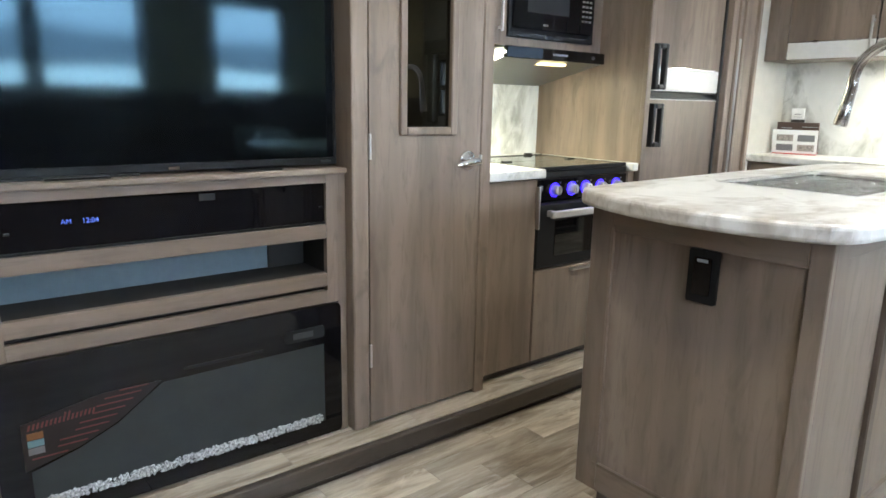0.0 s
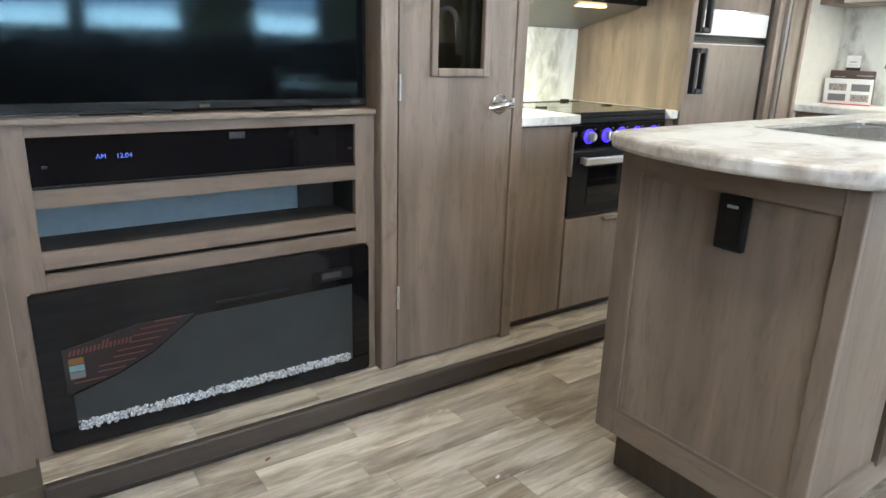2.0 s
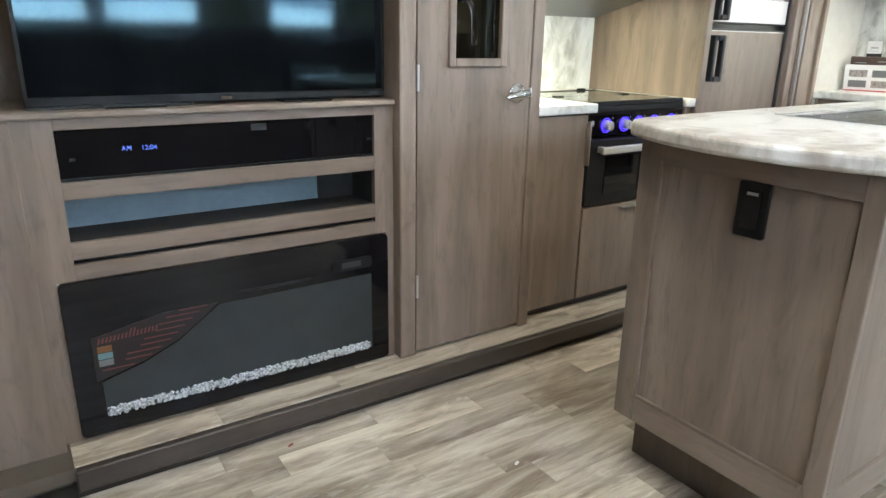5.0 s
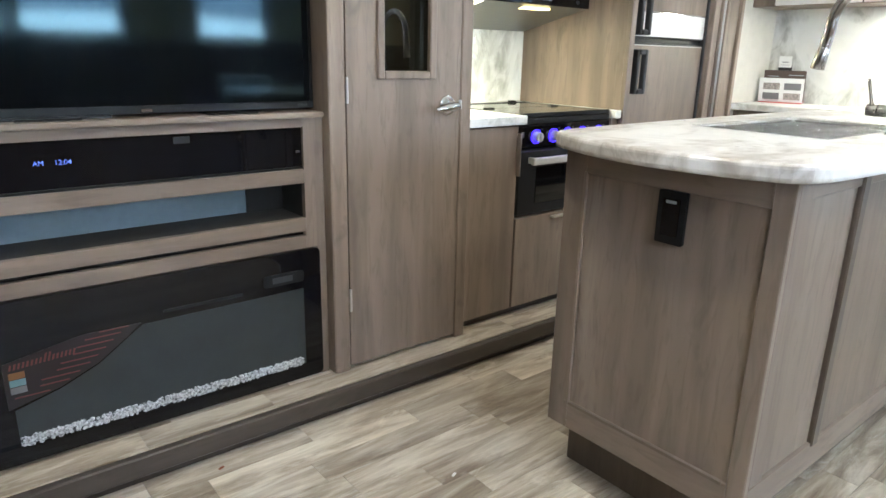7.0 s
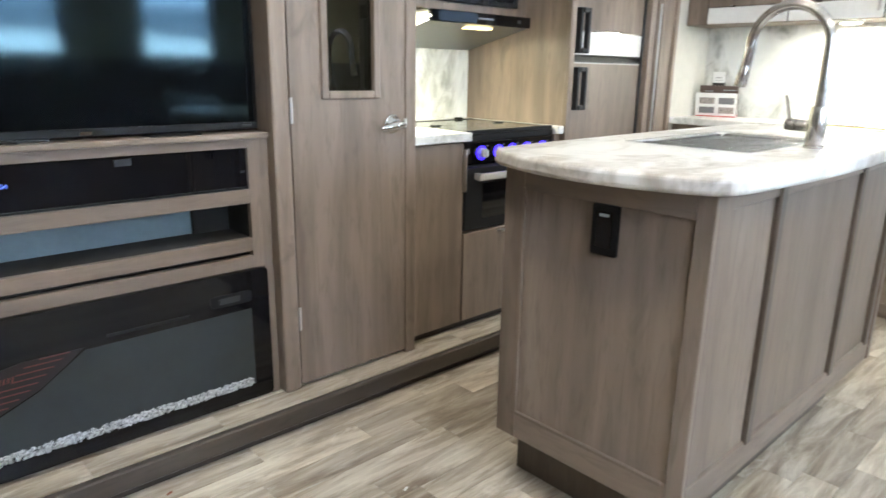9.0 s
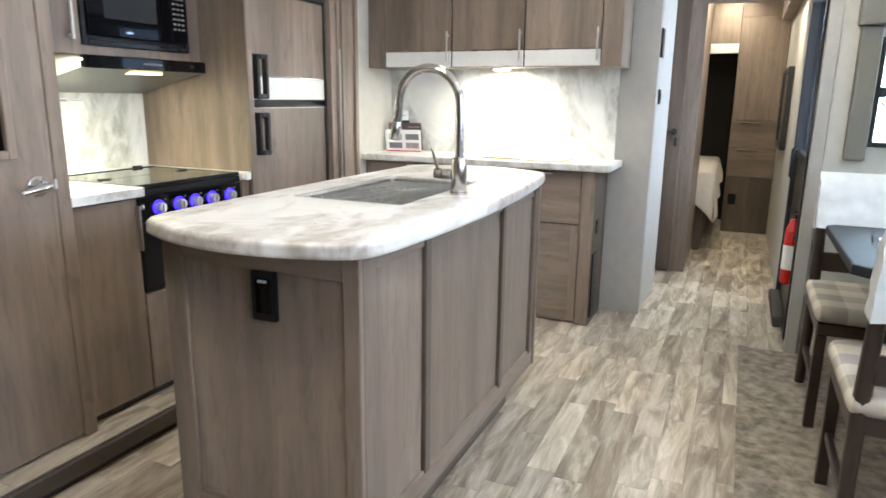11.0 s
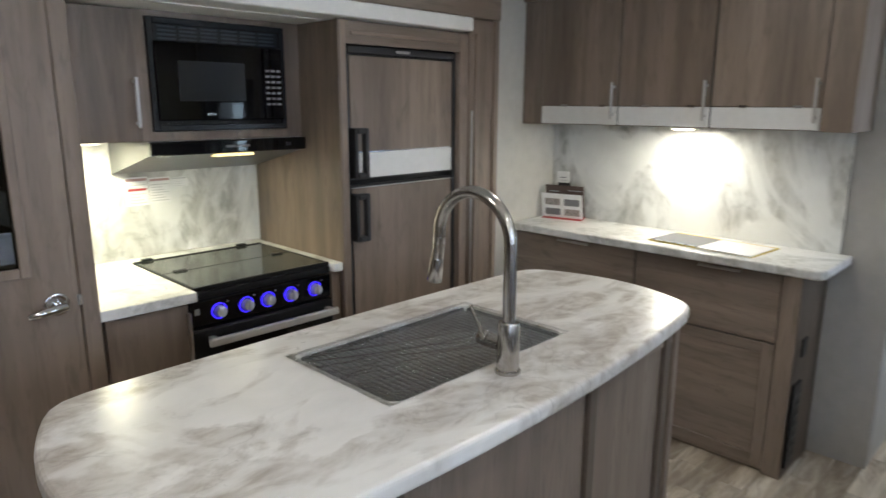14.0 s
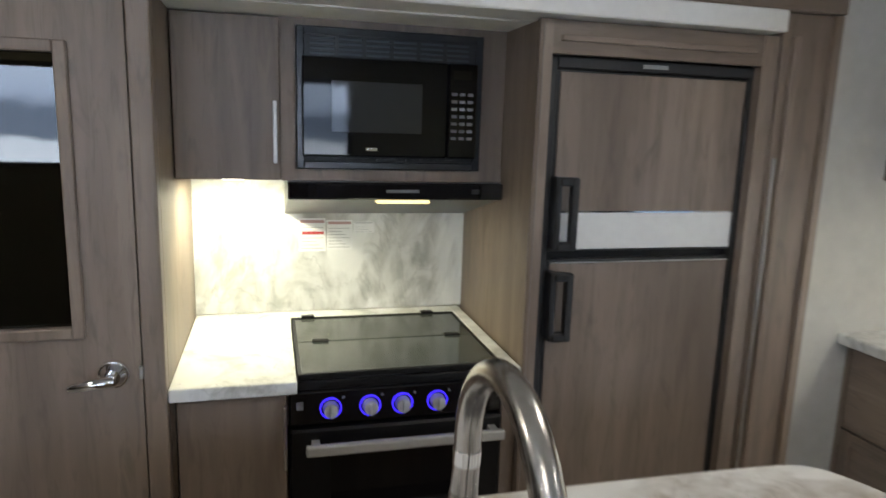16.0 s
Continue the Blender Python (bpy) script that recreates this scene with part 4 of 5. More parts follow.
# ---- island ----
TOP = 0.930
isl = thing("kitchen_island", (2.0, 0.77, 0), "grey oak kitchen island with framed panels and battens", "island")
IX0, IX1, IY0, IY1, IZ0, IZ1 = 1.322, 2.645, 0.497, 1.030, 0.168, TOP - 0.036
part("body", block(IX0 + 0.012, IX1, IY0 + 0.010, IY1, IZ0, IZ1), WOOD, isl)
part("end_panel", block(IX0 + 0.0095, IX0 + 0.0125, IY0 + 0.04, IY1 - 0.05, IZ0 + 0.07, IZ1 - 0.05), WOOD, isl)
part("end_stile", block(IX0, IX0 + 0.018, IY0, IY0 + 0.040, IZ0, IZ1, 0.002), WOOD, isl)
part("end_stile", block(IX0, IX0 + 0.018, IY1 - 0.058, IY1 + 0.004, IZ0, IZ1, 0.002), WOOD, isl)
part("end_rail", block(IX0, IX0 + 0.018, IY0 + 0.040, IY1 - 0.058, IZ1 - 0.056, IZ1, 0.002), WOOD_Y, isl)
part("end_rail", block(IX0, IX0 + 0.018, IY0 + 0.040, IY1 - 0.058, IZ0, IZ0 + 0.075, 0.002), WOOD_Y, isl)
part("side_bead", block(IX0 - 0.004, IX0 + 0.004, IY1 - 0.063, IY1 - 0.056, IZ0 + 0.07, IZ1 - 0.05), WOOD, isl)
part("bottom_bead", block(IX0 - 0.003, IX0 + 0.004, IY0 + 0.05, IY1 - 0.05, IZ0 + 0.070, IZ0 + 0.077), WOOD_Y, isl)
part("base_rail", block(IX0 + 0.018, IX1, IY0 + 0.001, IY0 + 0.012, IZ0, IZ0 + 0.075, 0.002), WOOD_H, isl)
part("side_stile", block(IX0 + 0.018, IX0 + 0.075, IY0 + 0.001, IY0 + 0.012, IZ0 + 0.076, IZ1 - 0.002, 0.002), WOOD, isl)
part("top_rail", block(IX0 + 0.076, IX1 - 0.023, IY0 + 0.003, IY0 + 0.012, IZ1 - 0.040, IZ1 - 0.002, 0.002), WOOD_H, isl)
# battens in the darker wood: shade at their edges put into the colour
for bx in (1.650, 2.234, 2.588):
    part("batten", block(bx - 0.016, bx + 0.016, IY0 - 0.003, IY0 + 0.012, IZ0 + 0.065, IZ1 - 0.012, 0.003), WOOD_DK, isl, "upright batten, shade of its edge painted dark")
part("corner_post", block(IX1 - 0.022, IX1 + 0.006, IY0 - 0.004, IY0 + 0.03, IZ0, IZ1, 0.004), WOOD, isl)
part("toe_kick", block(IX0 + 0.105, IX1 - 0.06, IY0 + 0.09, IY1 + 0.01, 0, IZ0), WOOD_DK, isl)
out = thing("outlet", (IX0, 0.74, 0.73), "black double power outlet on the island end", "outlet")
part("plate", plate_x(rounded(0.706, 0.772, 0.724, 0.838, 0.005), IX0 - 0.0045, IX0 + 0.006, 0.0015), BLACK, out)
part("face", plate_x(rounded(0.719, 0.759, 0.742, 0.822, 0.004), IX0 - 0.0062, IX0 - 0.004), GLASS_BLACK, out)
part("switch_mark", block(IX0 - 0.0072, IX0 - 0.006, 0.727, 0.751, 0.812, 0.818), PALE, out)


def island_outline():
    pts = []

    def arc(p, q, bulge, n):
        p, q = Vector(p), Vector(q)
        d = q - p
        nrm = Vector((d.y, -d.x)).normalized()
        for k in range(n):
            u = k / n
            pts.append(p + d * u + nrm * bulge * 4 * u * (1 - u))
    A, B, C, D = (1.300, 0.462), (2.745, 0.500), (2.755, 1.092), (1.315, 1.086)
    arc(A, B, 0.050, 26), arc(B, C, 0.090, 20), arc(C, D, 0.014, 26), arc(D, A, 0.085, 20)
    # round the corners
    for _ in range(2):
        pts = [(pts[i - 1] + 2 * pts[i] + pts[(i + 1) % len(pts)]) / 4 for i in range(len(pts))]
    return [(p.x, p.y) for p in pts]


SX0, SX1, SY0, SY1 = 1.755, 2.304, 0.626, 0.955
it = thing("island_countertop", (2.03, 0.78, TOP - 0.036), "white and grey marbled laminate island top with rounded edge", "countertop")
outer = island_outline()
b = slab(outer, TOP - 0.036, TOP, 0.010, 3)
top_ob = part("slab", b, MARBLE_TOP, it)
cut = part("cutter", slab(rounded(SX0, SX1, SY0, SY1, 0.03), TOP - 0.1, TOP + 0.1), MARBLE, it)
mod = top_ob.modifiers.new("sink_hole", "BOOLEAN")
mod.object, mod.operation, mod.solver = cut, "DIFFERENCE", "EXACT"
bpy.context.view_layer.update()
cutmesh = bpy.data.meshes.new_from_object(top_ob.evaluated_get(bpy.context.evaluated_depsgraph_get()))
top_ob.modifiers.clear()
top_ob.data = cutmesh
bpy.data.objects.remove(cut)
sk = thing("sink", (2.04, 0.81, TOP - 0.2), "dark stainless sink with drying grid under clear plastic film", "sink")
basin = joined(block(SX0 - 0.006, SX1 + 0.006, SY0 - 0.006, SY1 + 0.006, TOP - 0.20, TOP - 0.195), block(SX0 - 0.006, SX0 + 0.0, SY0, SY1, TOP - 0.195, TOP - 0.012), block(SX1, SX1 + 0.006, SY0, SY1, TOP - 0.195, TOP - 0.012),
               block(SX0, SX1, SY0 - 0.006, SY0, TOP - 0.195, TOP - 0.012), block(SX0, SX1, SY1, SY1 + 0.006, TOP - 0.195, TOP - 0.012))
part("basin", basin, SINKSTEEL, sk)
part("rim", joined(block(SX0, SX0 + 0.006, SY0, SY1, TOP - 0.03, TOP - 0.006, 0.001), block(SX1 - 0.006, SX1, SY0, SY1, TOP - 0.03, TOP - 0.006, 0.001), block(SX0 + 0.006, SX1 - 0.006, SY0, SY0 + 0.006, TOP - 0.03, TOP - 0.006, 0.001), block(SX0 + 0.006, SX1 - 0.006, SY1 - 0.006, SY1, TOP - 0.03, TOP - 0.006, 0.001)), RUBBER, sk)
grid = part("roll_up_grid", block(SX0 + 0.008, SX1 - 0.008, SY0 + 0.008, SY0 + 0.02, TOP - 0.026, TOP - 0.016), RUBBER, sk)
nb = 34
for k in range(nb):
    gx = SX0 + 0.014 + (SX1 - SX0 - 0.028) * k / (nb - 1)
    part("bar", cyl((gx, SY0 + 0.008, TOP - 0.016), (gx, SY1 - 0.008, TOP - 0.016), 0.0042, None, 8), SINKSTEEL, grid, "", 60)
b = bmesh.new()
bmesh.ops.create_grid(b, x_segments=170, y_segments=110, size=0.5)
rf = random.Random(3)
creases = []
for k in range(9):
    p = Vector((SX0 + rf.uniform(-0.01, 0.06), SY0 + (SY1 - SY0) * rf.uniform(0.45, 0.95)))
    q = Vector((SX1 - rf.uniform(0.0, 0.22), SY0 + (SY1 - SY0) * rf.uniform(0.05, 0.55)))
    creases.append((p, (q - p).normalized(), (q - p).length, rf.uniform(0.006, 0.013), rf.uniform(0.004, 0.008)))
for k in range(10):
    p = Vector((rf.uniform(SX0, SX1), rf.uniform(SY0, SY1)))
    a = rf.uniform(0, math.pi)
    creases.append((p, Vector((math.cos(a), math.sin(a))), rf.uniform(0.05, 0.16), rf.uniform(0.004, 0.008), rf.uniform(0.003, 0.006)))
LAP = 0.014
for v in b.verts:
    u, w = v.co.x + 0.5, v.co.y + 0.5
    x, y = SX0 - LAP + (SX1 - SX0 + 2 * LAP) * u, SY0 - LAP * 0.4 + (SY1 - SY0 + 1.4 * LAP) * w
    fold = 0.0030 * noise.noise((x * 14 + 8 * y, y * 22, 0.3)) + 0.0015 * noise.noise((x * 60, y * 70, 2.0))
    for p, d, length, high, wide in creases:
        r = Vector((x, y)) - p
        along, across = r.dot(d), r.x * d.y - r.y * d.x
        if -0.02 < along < length and abs(across) < 4 * wide:
            fold += 0.55 * high * math.exp(-(across / wide) ** 2) * min(1, (length - along) / 0.05)
    fold = min(fold, 0.0075)
    inside = min(x - SX0, SX1 - x, y - SY0, SY1 - y)
    lap = 0.0075 if inside < 0.001 else 0.0
    v.co = Vector((x, y, TOP - 0.006 + lap + (abs(fold) * 0.5 if lap else fold)))
film = thing("plastic_film", (2.04, 0.81, TOP - 0.006), "wrinkled clear protective plastic film over the sink", "film")
part("sheet", b, FILM, film, "", 60)

fa = thing("faucet", (2.022, 0.574, TOP), "brushed steel gooseneck pull-down faucet", "faucet")
FX, FY = 2.022, 0.574
part("base", joined(cyl((FX, FY, TOP), (FX, FY, TOP + 0.006), 0.027, None, 28), cyl((FX, FY, TOP + 0.004), (FX, FY, TOP + 0.108), 0.0235, 0.0225, 28, 0.002)), FAUCET, fa, "", 40)
neck = [(FX, FY, TOP + 0.10), (FX, FY, TOP + 0.20), (FX, FY, TOP + 0.264)]
R = 0.100
for k in range(1, 19):
    a = math.pi * k / 18 * 1.02
    neck.append((FX, FY + R - R * math.cos(a), TOP + 0.264 + R * math.sin(a)))
neck.append((FX, neck[-1][1] + 0.0005, neck[-1][2] - 0.004))
ex, ey, ez = neck[-1]
part("neck", tube(neck, 0.0135, 20), FAUCET, fa, "", 40)
part("joint", cyl((ex, ey - 0.001, ez + 0.004), (ex, ey + 0.001, ez - 0.012), 0.0142, None, 20), CHROME, fa, "", 40)
part("spray_head", joined(cyl((ex, ey + 0.001, ez - 0.012), (ex, ey + 0.006, ez - 0.045), 0.0135, 0.0142, 20), cyl((ex, ey + 0.006, ez - 0.045), (ex, ey + 0.016, ez - 0.101), 0.0145, 0.0178, 20, 0.002)), FAUCET, fa, "", 40)
va = part("valve", joined(cyl((FX, FY + 0.02, TOP + 0.056), (FX, FY + 0.050, TOP + 0.057), 0.0155, None, 20), cyl((FX, FY + 0.052, TOP + 0.057), (FX, FY + 0.078, TOP + 0.058), 0.0165, 0.0155, 20, 0.002)), FAUCET, fa, "", 40)
part("lever", cyl((FX - 0.004, FY + 0.066, TOP + 0.066), (FX - 0.034, FY + 0.074, TOP + 0.134), 0.0048, 0.0038, 10), FAUCET, va, "", 40)

# ---- hutch ----
HF = 3.66
HT = 0.882
hb = thing("hutch_cabinet", (3.83, 1.1, 0), "grey oak hutch base cabinet with drawers and an open framed panel", "cabinet")
part("carcass", block(HF + 0.02, 3.995, 0.500, 1.86, 0.0, HT - 0.036), WOOD, hb)
part("end_panel", block(HF + 0.004, 3.995, 0.487, 0.499, 0.0, HT - 0.036), WOOD_DK, hb)
part("drawer_front", block(HF, HF + 0.018, 1.180, 1.845, 0.560, HT - 0.042, 0.002), WOOD_Y, hb)
part("drawer_front", block(HF, HF + 0.018, 0.560, 1.170, 0.560, HT - 0.042, 0.002), WOOD_Y, hb)
part("corner_stile", block(HF - 0.002, HF + 0.02, 0.487, 0.556, 0.0, HT - 0.036, 0.002), WOOD, hb)
part("left_stile", block(HF, HF + 0.02, 1.848, 1.864, 0.0, HT - 0.036), WOOD, hb)
for y0, y1 in ((1.178, 1.845), (0.560, 1.172)):
    for a, c in ((y0, y0 + 0.045), (y1 - 0.045, y1)):
        part("door_stile", block(HF, HF + 0.018, a, c, 0.02, 0.553, 0.002), WOOD, hb)
    for a, c in ((0.508, 0.553), (0.02, 0.075)):
        part("door_rail", block(HF, HF + 0.018, y0 + 0.045, y1 - 0.045, a, c, 0.002), WOOD_Y, hb)
    part("door_panel", block(HF + 0.008, HF + 0.018, y0 + 0.045, y1 - 0.045, 0.075, 0.508), WOOD_Y, hb)
# added dark strip that paints the shade in the gap between the fronts
part("gap_strip", block(HF + 0.012, HF + 0.0195, 1.1705, 1.1795, 0.02, HT - 0.042), RECESS_SHADE, hb)
for yc in (1.50, 0.80):
    part("pull", block(HF - 0.018, HF, yc - 0.085, yc + 0.085, HT - 0.062, HT - 0.054, 0.002), STEEL, hb)
ht = thing("hutch_countertop", (3.8, 1.1, HT - 0.036), "white and grey marbled laminate hutch top", "countertop")
part("slab", slab([(3.997, 1.862), (3.610, 1.862), (3.610, 0.445), (3.622, 0.418), (3.65, 0.408), (3.997, 0.408)], HT - 0.036, HT, 0.007, 2), MARBLE, ht)
hs = thing("hutch_backsplash", (3.99, 1.1, HT), "marbled laminate backsplash panel behind the hutch", "backsplash")
part("panel", block(3.985, 3.998, 0.455, 1.863, HT + 0.001, 1.40), MARBLE_WALL, hs)
for k in range(2):
    o = thing("outlet", (3.75, 0.485, 0.52), "black outlet on the end of the hutch", "outlet") if k == 0 else thing("vent_grille", (3.74, 0.485, 0.06), "dark narrow vent grille on the end of the hutch", "vent")
    if k == 0:
        part("plate", block(3.74, 3.80, 0.480, 0.487, 0.50, 0.575, 0.002), BLACK, o)
    else:
        part("frame", block(3.685, 3.78, 0.478, 0.487, 0.04, 0.40, 0.003), BLACK, o)
        for j in range(7):
            part("slat", block(3.695, 3.77, 0.475, 0.479, 0.07 + 0.045 * j, 0.085 + 0.045 * j, 0.001), CHARCOAL, o)

UF, UZ0, UZ1 = 3.70, 1.376, 1.95
for k, (y0, y1) in enumerate(((1.338, 1.745), (0.920, 1.328), (0.512, 0.910))):
    u = thing("hutch_wall_cabinet", (3.85, (y0 + y1) / 2, UZ0), "grey oak wall cabinet with a white strip along its door", "cabinet", "wall cabinets over the hutch")
    part("carcass", block(UF + 0.02, 3.998, y0 - 0.003, y1 + 0.003, UZ0, UZ1), WOOD, u)
    # dark strip added for the shade between neighbouring doors
    part("gap_strip", block(UF + 0.012, UF + 0.0195, y1 + 0.0005, y1 + 0.0095, UZ0 + 0.003, UZ1 - 0.005), RECESS_SHADE, u)
    d = part("door", block(UF, UF + 0.018, y0, y1, 1.463, UZ1 - 0.005, 0.002), WOOD, u)
    s = part("white_strip", block(UF, UF + 0.018, y0, y1, UZ0 + 0.003, 1.460, 0.002), WHITE, u, "white gloss strip")
    part("handle", joined(block(UF - 0.030, UF - 0.020, y0 + 0.008, y0 + 0.018, 1.405, 1.565, 0.002), block(UF - 0.022, UF, y0 + 0.009, y0 + 0.017, 1.42, 1.43), block(UF - 0.022, UF, y0 + 0.009, y0 + 0.017, 1.54, 1.55)), STEEL, u, "brushed bar handle")
    for j in range(2):
        part("sticker_tab", block(UF - 0.0015, UF, y0 + 0.06 + 0.2 * j, y0 + 0.09 + 0.2 * j, 1.458, 1.468), CHROME, u)
cs = thing("hutch_cabinet_stile", (3.72, 0.46, UZ0), "grey oak end stile of the wall cabinets", "trim")
part("right_stile", block(UF + 0.002, 3.998, 0.405, 0.508, UZ0 - 0.002, UZ1, 0.002), WOOD, cs)
cs2 = thing("hutch_cabinet_stile", (3.72, 1.80, UZ0), "grey oak filler between wall cabinets and wall", "trim")
part("left_stile", block(UF + 0.002, 3.998, 1.749, 1.862, UZ0 - 0.002, UZ1, 0.002), WOOD, cs2)
structure("soffit_hutch", block(3.69, 4.0, 0.40, 1.865, UZ1, CEIL), WOOD_Y, "grey oak soffit over the wall cabinets", "trim")
pk2 = thing("puck_light_fixture", (3.83, 1.08, 1.365), "small round lit puck light under the wall cabinets", "light", "puck lights")
part("ring", cyl((3.83, 1.08, 1.377), (3.83, 1.08, 1.366), 0.055, 0.05, 28), WHITE, pk2)
part("lens", cyl((3.83, 1.08, 1.369), (3.83, 1.08, 1.3625), 0.042, None, 28), PUCK_GLOW, pk2)

# brochure stand on the hutch
bsx, bsy = 3.90, 1.735
bh = thing("brochure_stand", (bsx, bsy, HT), "dark brochure stand with a white picture card", "brochure stand")
lean = pose(bsx, bsy, HT, 0, -12, 12)


def leaned(bm, m):
    bmesh.ops.transform(bm, matrix=m, verts=bm.verts)
    return bm


part("back_board", leaned(block(0.02, 0.03, -0.115, 0.095, 0.0, 0.172, 0.002), lean), plain("brown_board", (0.09, 0.06, 0.05), 0.5), bh)
part("base", leaned(block(-0.05, 0.04, -0.115, 0.105, 0.0, 0.008, 0.002), lean), INK_RED, bh)
part("picture_card", leaned(block(-0.012, -0.009, -0.118, 0.108, 0.008, 0.138), lean), PAPER, bh, "white card with four photographs")
for a in (0, 1):
    for c in (0, 1):
        part("photo", leaned(block(-0.0135, -0.0118, -0.104 + 0.106 * a, -0.020 + 0.106 * a, 0.022 + 0.054 * c, 0.058 + 0.054 * c), lean), INK if (a + c) % 2 else plain("photo_print", (0.30, 0.27, 0.25), 0.5, grain=0.6, scale=120), bh)
part("print_line", leaned(block(0.0185, 0.0202, -0.105, -0.03, 0.147, 0.150), lean), PALE, bh)
part("print_line", leaned(block(0.0185, 0.0202, 0.02, 0.075, 0.140, 0.143), lean), PALE, bh)
part("stem", leaned(block(0.032, 0.038, -0.038, 0.030, 0.0, 0.195, 0.002), lean), BLACK_SATIN, bh)
part("rear_card", leaned(block(0.026, 0.0315, -0.036, 0.028, 0.188, 0.248, 0.001), lean), PAPER, bh, "small white card on a dark stem")
part("rear_card_print", leaned(block(0.0245, 0.0262, -0.020, 0.012, 0.215, 0.219), lean), INK, bh)
part("rear_card_print", leaned(block(0.0245, 0.0262, -0.026, 0.018, 0.200, 0.203), lean), INK_PALE, bh)
# booklet and cook plate on the hutch
bk = thing("booklet", (3.80, 0.83, HT), "open printed booklet with white and grey pages", "booklet")
part("cover", leaned(block(-0.11, 0.14, -0.23, 0.23, 0.0, 0.004), pose(3.79, 0.90, HT, 0, 0, -4)), YELLOW, bk)
part("page", leaned(block(-0.12, 0.11, -0.225, 0.0, 0.004, 0.008), pose(3.79, 0.90, HT, 0, 0, -4)), PAPER, bk)
part("page", leaned(block(-0.10, 0.11, 0.004, 0.225, 0.004, 0.007), pose(3.79, 0.90, HT, 0, 0, -4)), INK, bk)
for j in range(4):
    part("print_block", leaned(block(-0.115, -0.10, 0.01 + 0.05 * j, 0.045 + 0.05 * j, 0.0075, 0.009), pose(3.79, 0.90, HT, 0, 0, -4)), PALE, bk)

# ---- hallway and bedroom ----
th = thing("thermostat", (4.08, 0.262, 1.43), "black wall thermostat panel with a small light", "thermostat")
part("body", block(4.035, 4.125, 0.250, 0.2615, 1.435, 1.585, 0.003), BLACK, th)
part("indicator", block(4.075, 4.085, 0.2485, 0.251, 1.455, 1.465), PALE, th)
sw = thing("wall_switch", (4.13, 0.262, 1.18), "small black rocker switch on the wall", "switch")
part("plate", block(4.10, 4.17, 0.252, 0.2615, 1.188, 1.268, 0.002), BLACK, sw)
part("rocker", block(4.12, 4.15, 0.249, 0.253, 1.205, 1.25, 0.002), BLACK_SATIN, sw)
bd = thing("bathroom_door", (5.08, 0.23, 0.0), "open brown door with a dark lever handle", "door")
part("leaf", leaned(block(0, 0.035, 0.0, 0.62, 0.01, 1.93, 0.003), pose(5.10, 0.203, 0, 0, 0, -8)), BATH_DOOR, bd)
part("lever", joined(cyl((5.10, 0.245, 1.0), (5.06, 0.245, 1.0), 0.022, None, 16), tube([(5.065, 0.245, 1.0), (5.06, 0.29, 1.0), (5.06, 0.34, 1.0)], 0.009, 10)), BLACK_SATIN, bd)
part("latch_plate", block(5.096, 5.102, 0.226, 0.240, 0.90, 0.96), BLACK_SATIN, bd)
structure("door_casing", joined(block(5.05, 5.12, 0.315, 0.36, 0, 2.12), block(5.13, 5.9, 0.105, 0.198, 0, 2.12)), WOOD, "grey oak casing and panel at the bedroom entry", "trim")
structure("trim_bedroom_header", joined(block(5.12, 5.18, -0.485, 0.12, 1.84, 2.12), block(5.18, 6.9, -0.484, -0.40, 1.90, 2.12)), WOOD_Y, "grey oak header over the bedroom entry", "trim")
wr = thing("wardrobe", (6.98, -0.28, 0), "tall grey oak wardrobe with drawers", "wardrobe")
part("carcass", block(6.96, 7.5, -0.484, -0.085, 0, 2.10), WOOD, wr)
part("tall_door", block(6.945, 6.96, -0.480, -0.090, 1.04, 1.938, 0.002), WOOD, wr)
part("upper_panel", block(6.945, 6.96, -0.480, -0.090, 1.943, 2.09, 0.002), WOOD, wr)
for z0, z1 in ((0.795, 1.035), (0.525, 0.79)):
    d = part("drawer", block(6.945, 6.96, -0.480, -0.090, z0, z1, 0.002), WOOD_Y, wr)
    part("pull", block(6.925, 6.945, -0.33, -0.16, z1 - 0.03, z1 - 0.02, 0.002), CHROME, d)
part("base_panel", block(6.945, 6.96, -0.480, -0.090, 0.0, 0.52, 0.002), WOOD_DK, wr)
ot = thing("outlet", (6.94, -0.15, 0.27), "black outlet on the wardrobe base", "outlet")
part("plate", block(6.938, 6.9445, -0.19, -0.125, 0.26, 0.36, 0.002), BLACK, ot)
tw = thing("bed_bridge_cabinet", (6.98, 0.1, 1.62), "grey oak cabinet bridging over the bed with a white strip", "cabinet")
part("carcass", block(6.96, 7.5, -0.082, 0.60, 1.712, 2.10), WOOD, tw)
part("upper_panel", block(6.945, 6.96, -0.082, 0.60, 1.720, 2.09, 0.002), WOOD, tw)
part("white_strip", block(6.945, 6.96, -0.082, 0.60, 1.632, 1.716, 0.002), WHITE, tw)
part("left_side", block(6.96, 7.5, 0.215, 0.60, 0.0, 1.632), WOOD, tw)
bed = thing("bed", (6.5, 0.45, 0), "bed with a cream bedspread hanging over its corner", "bed")
part("base", block(5.95, 7.55, 0.05, 1.08, 0.0, 0.42), WOOD_DK, bed)
part("mattress", block(5.90, 7.58, -0.02, 1.09, 0.42, 0.66, 0.06, 4), BEDDING, bed, "", 50)
b = bmesh.new()
bmesh.ops.create_grid(b, x_segments=40, y_segments=24, size=0.5)
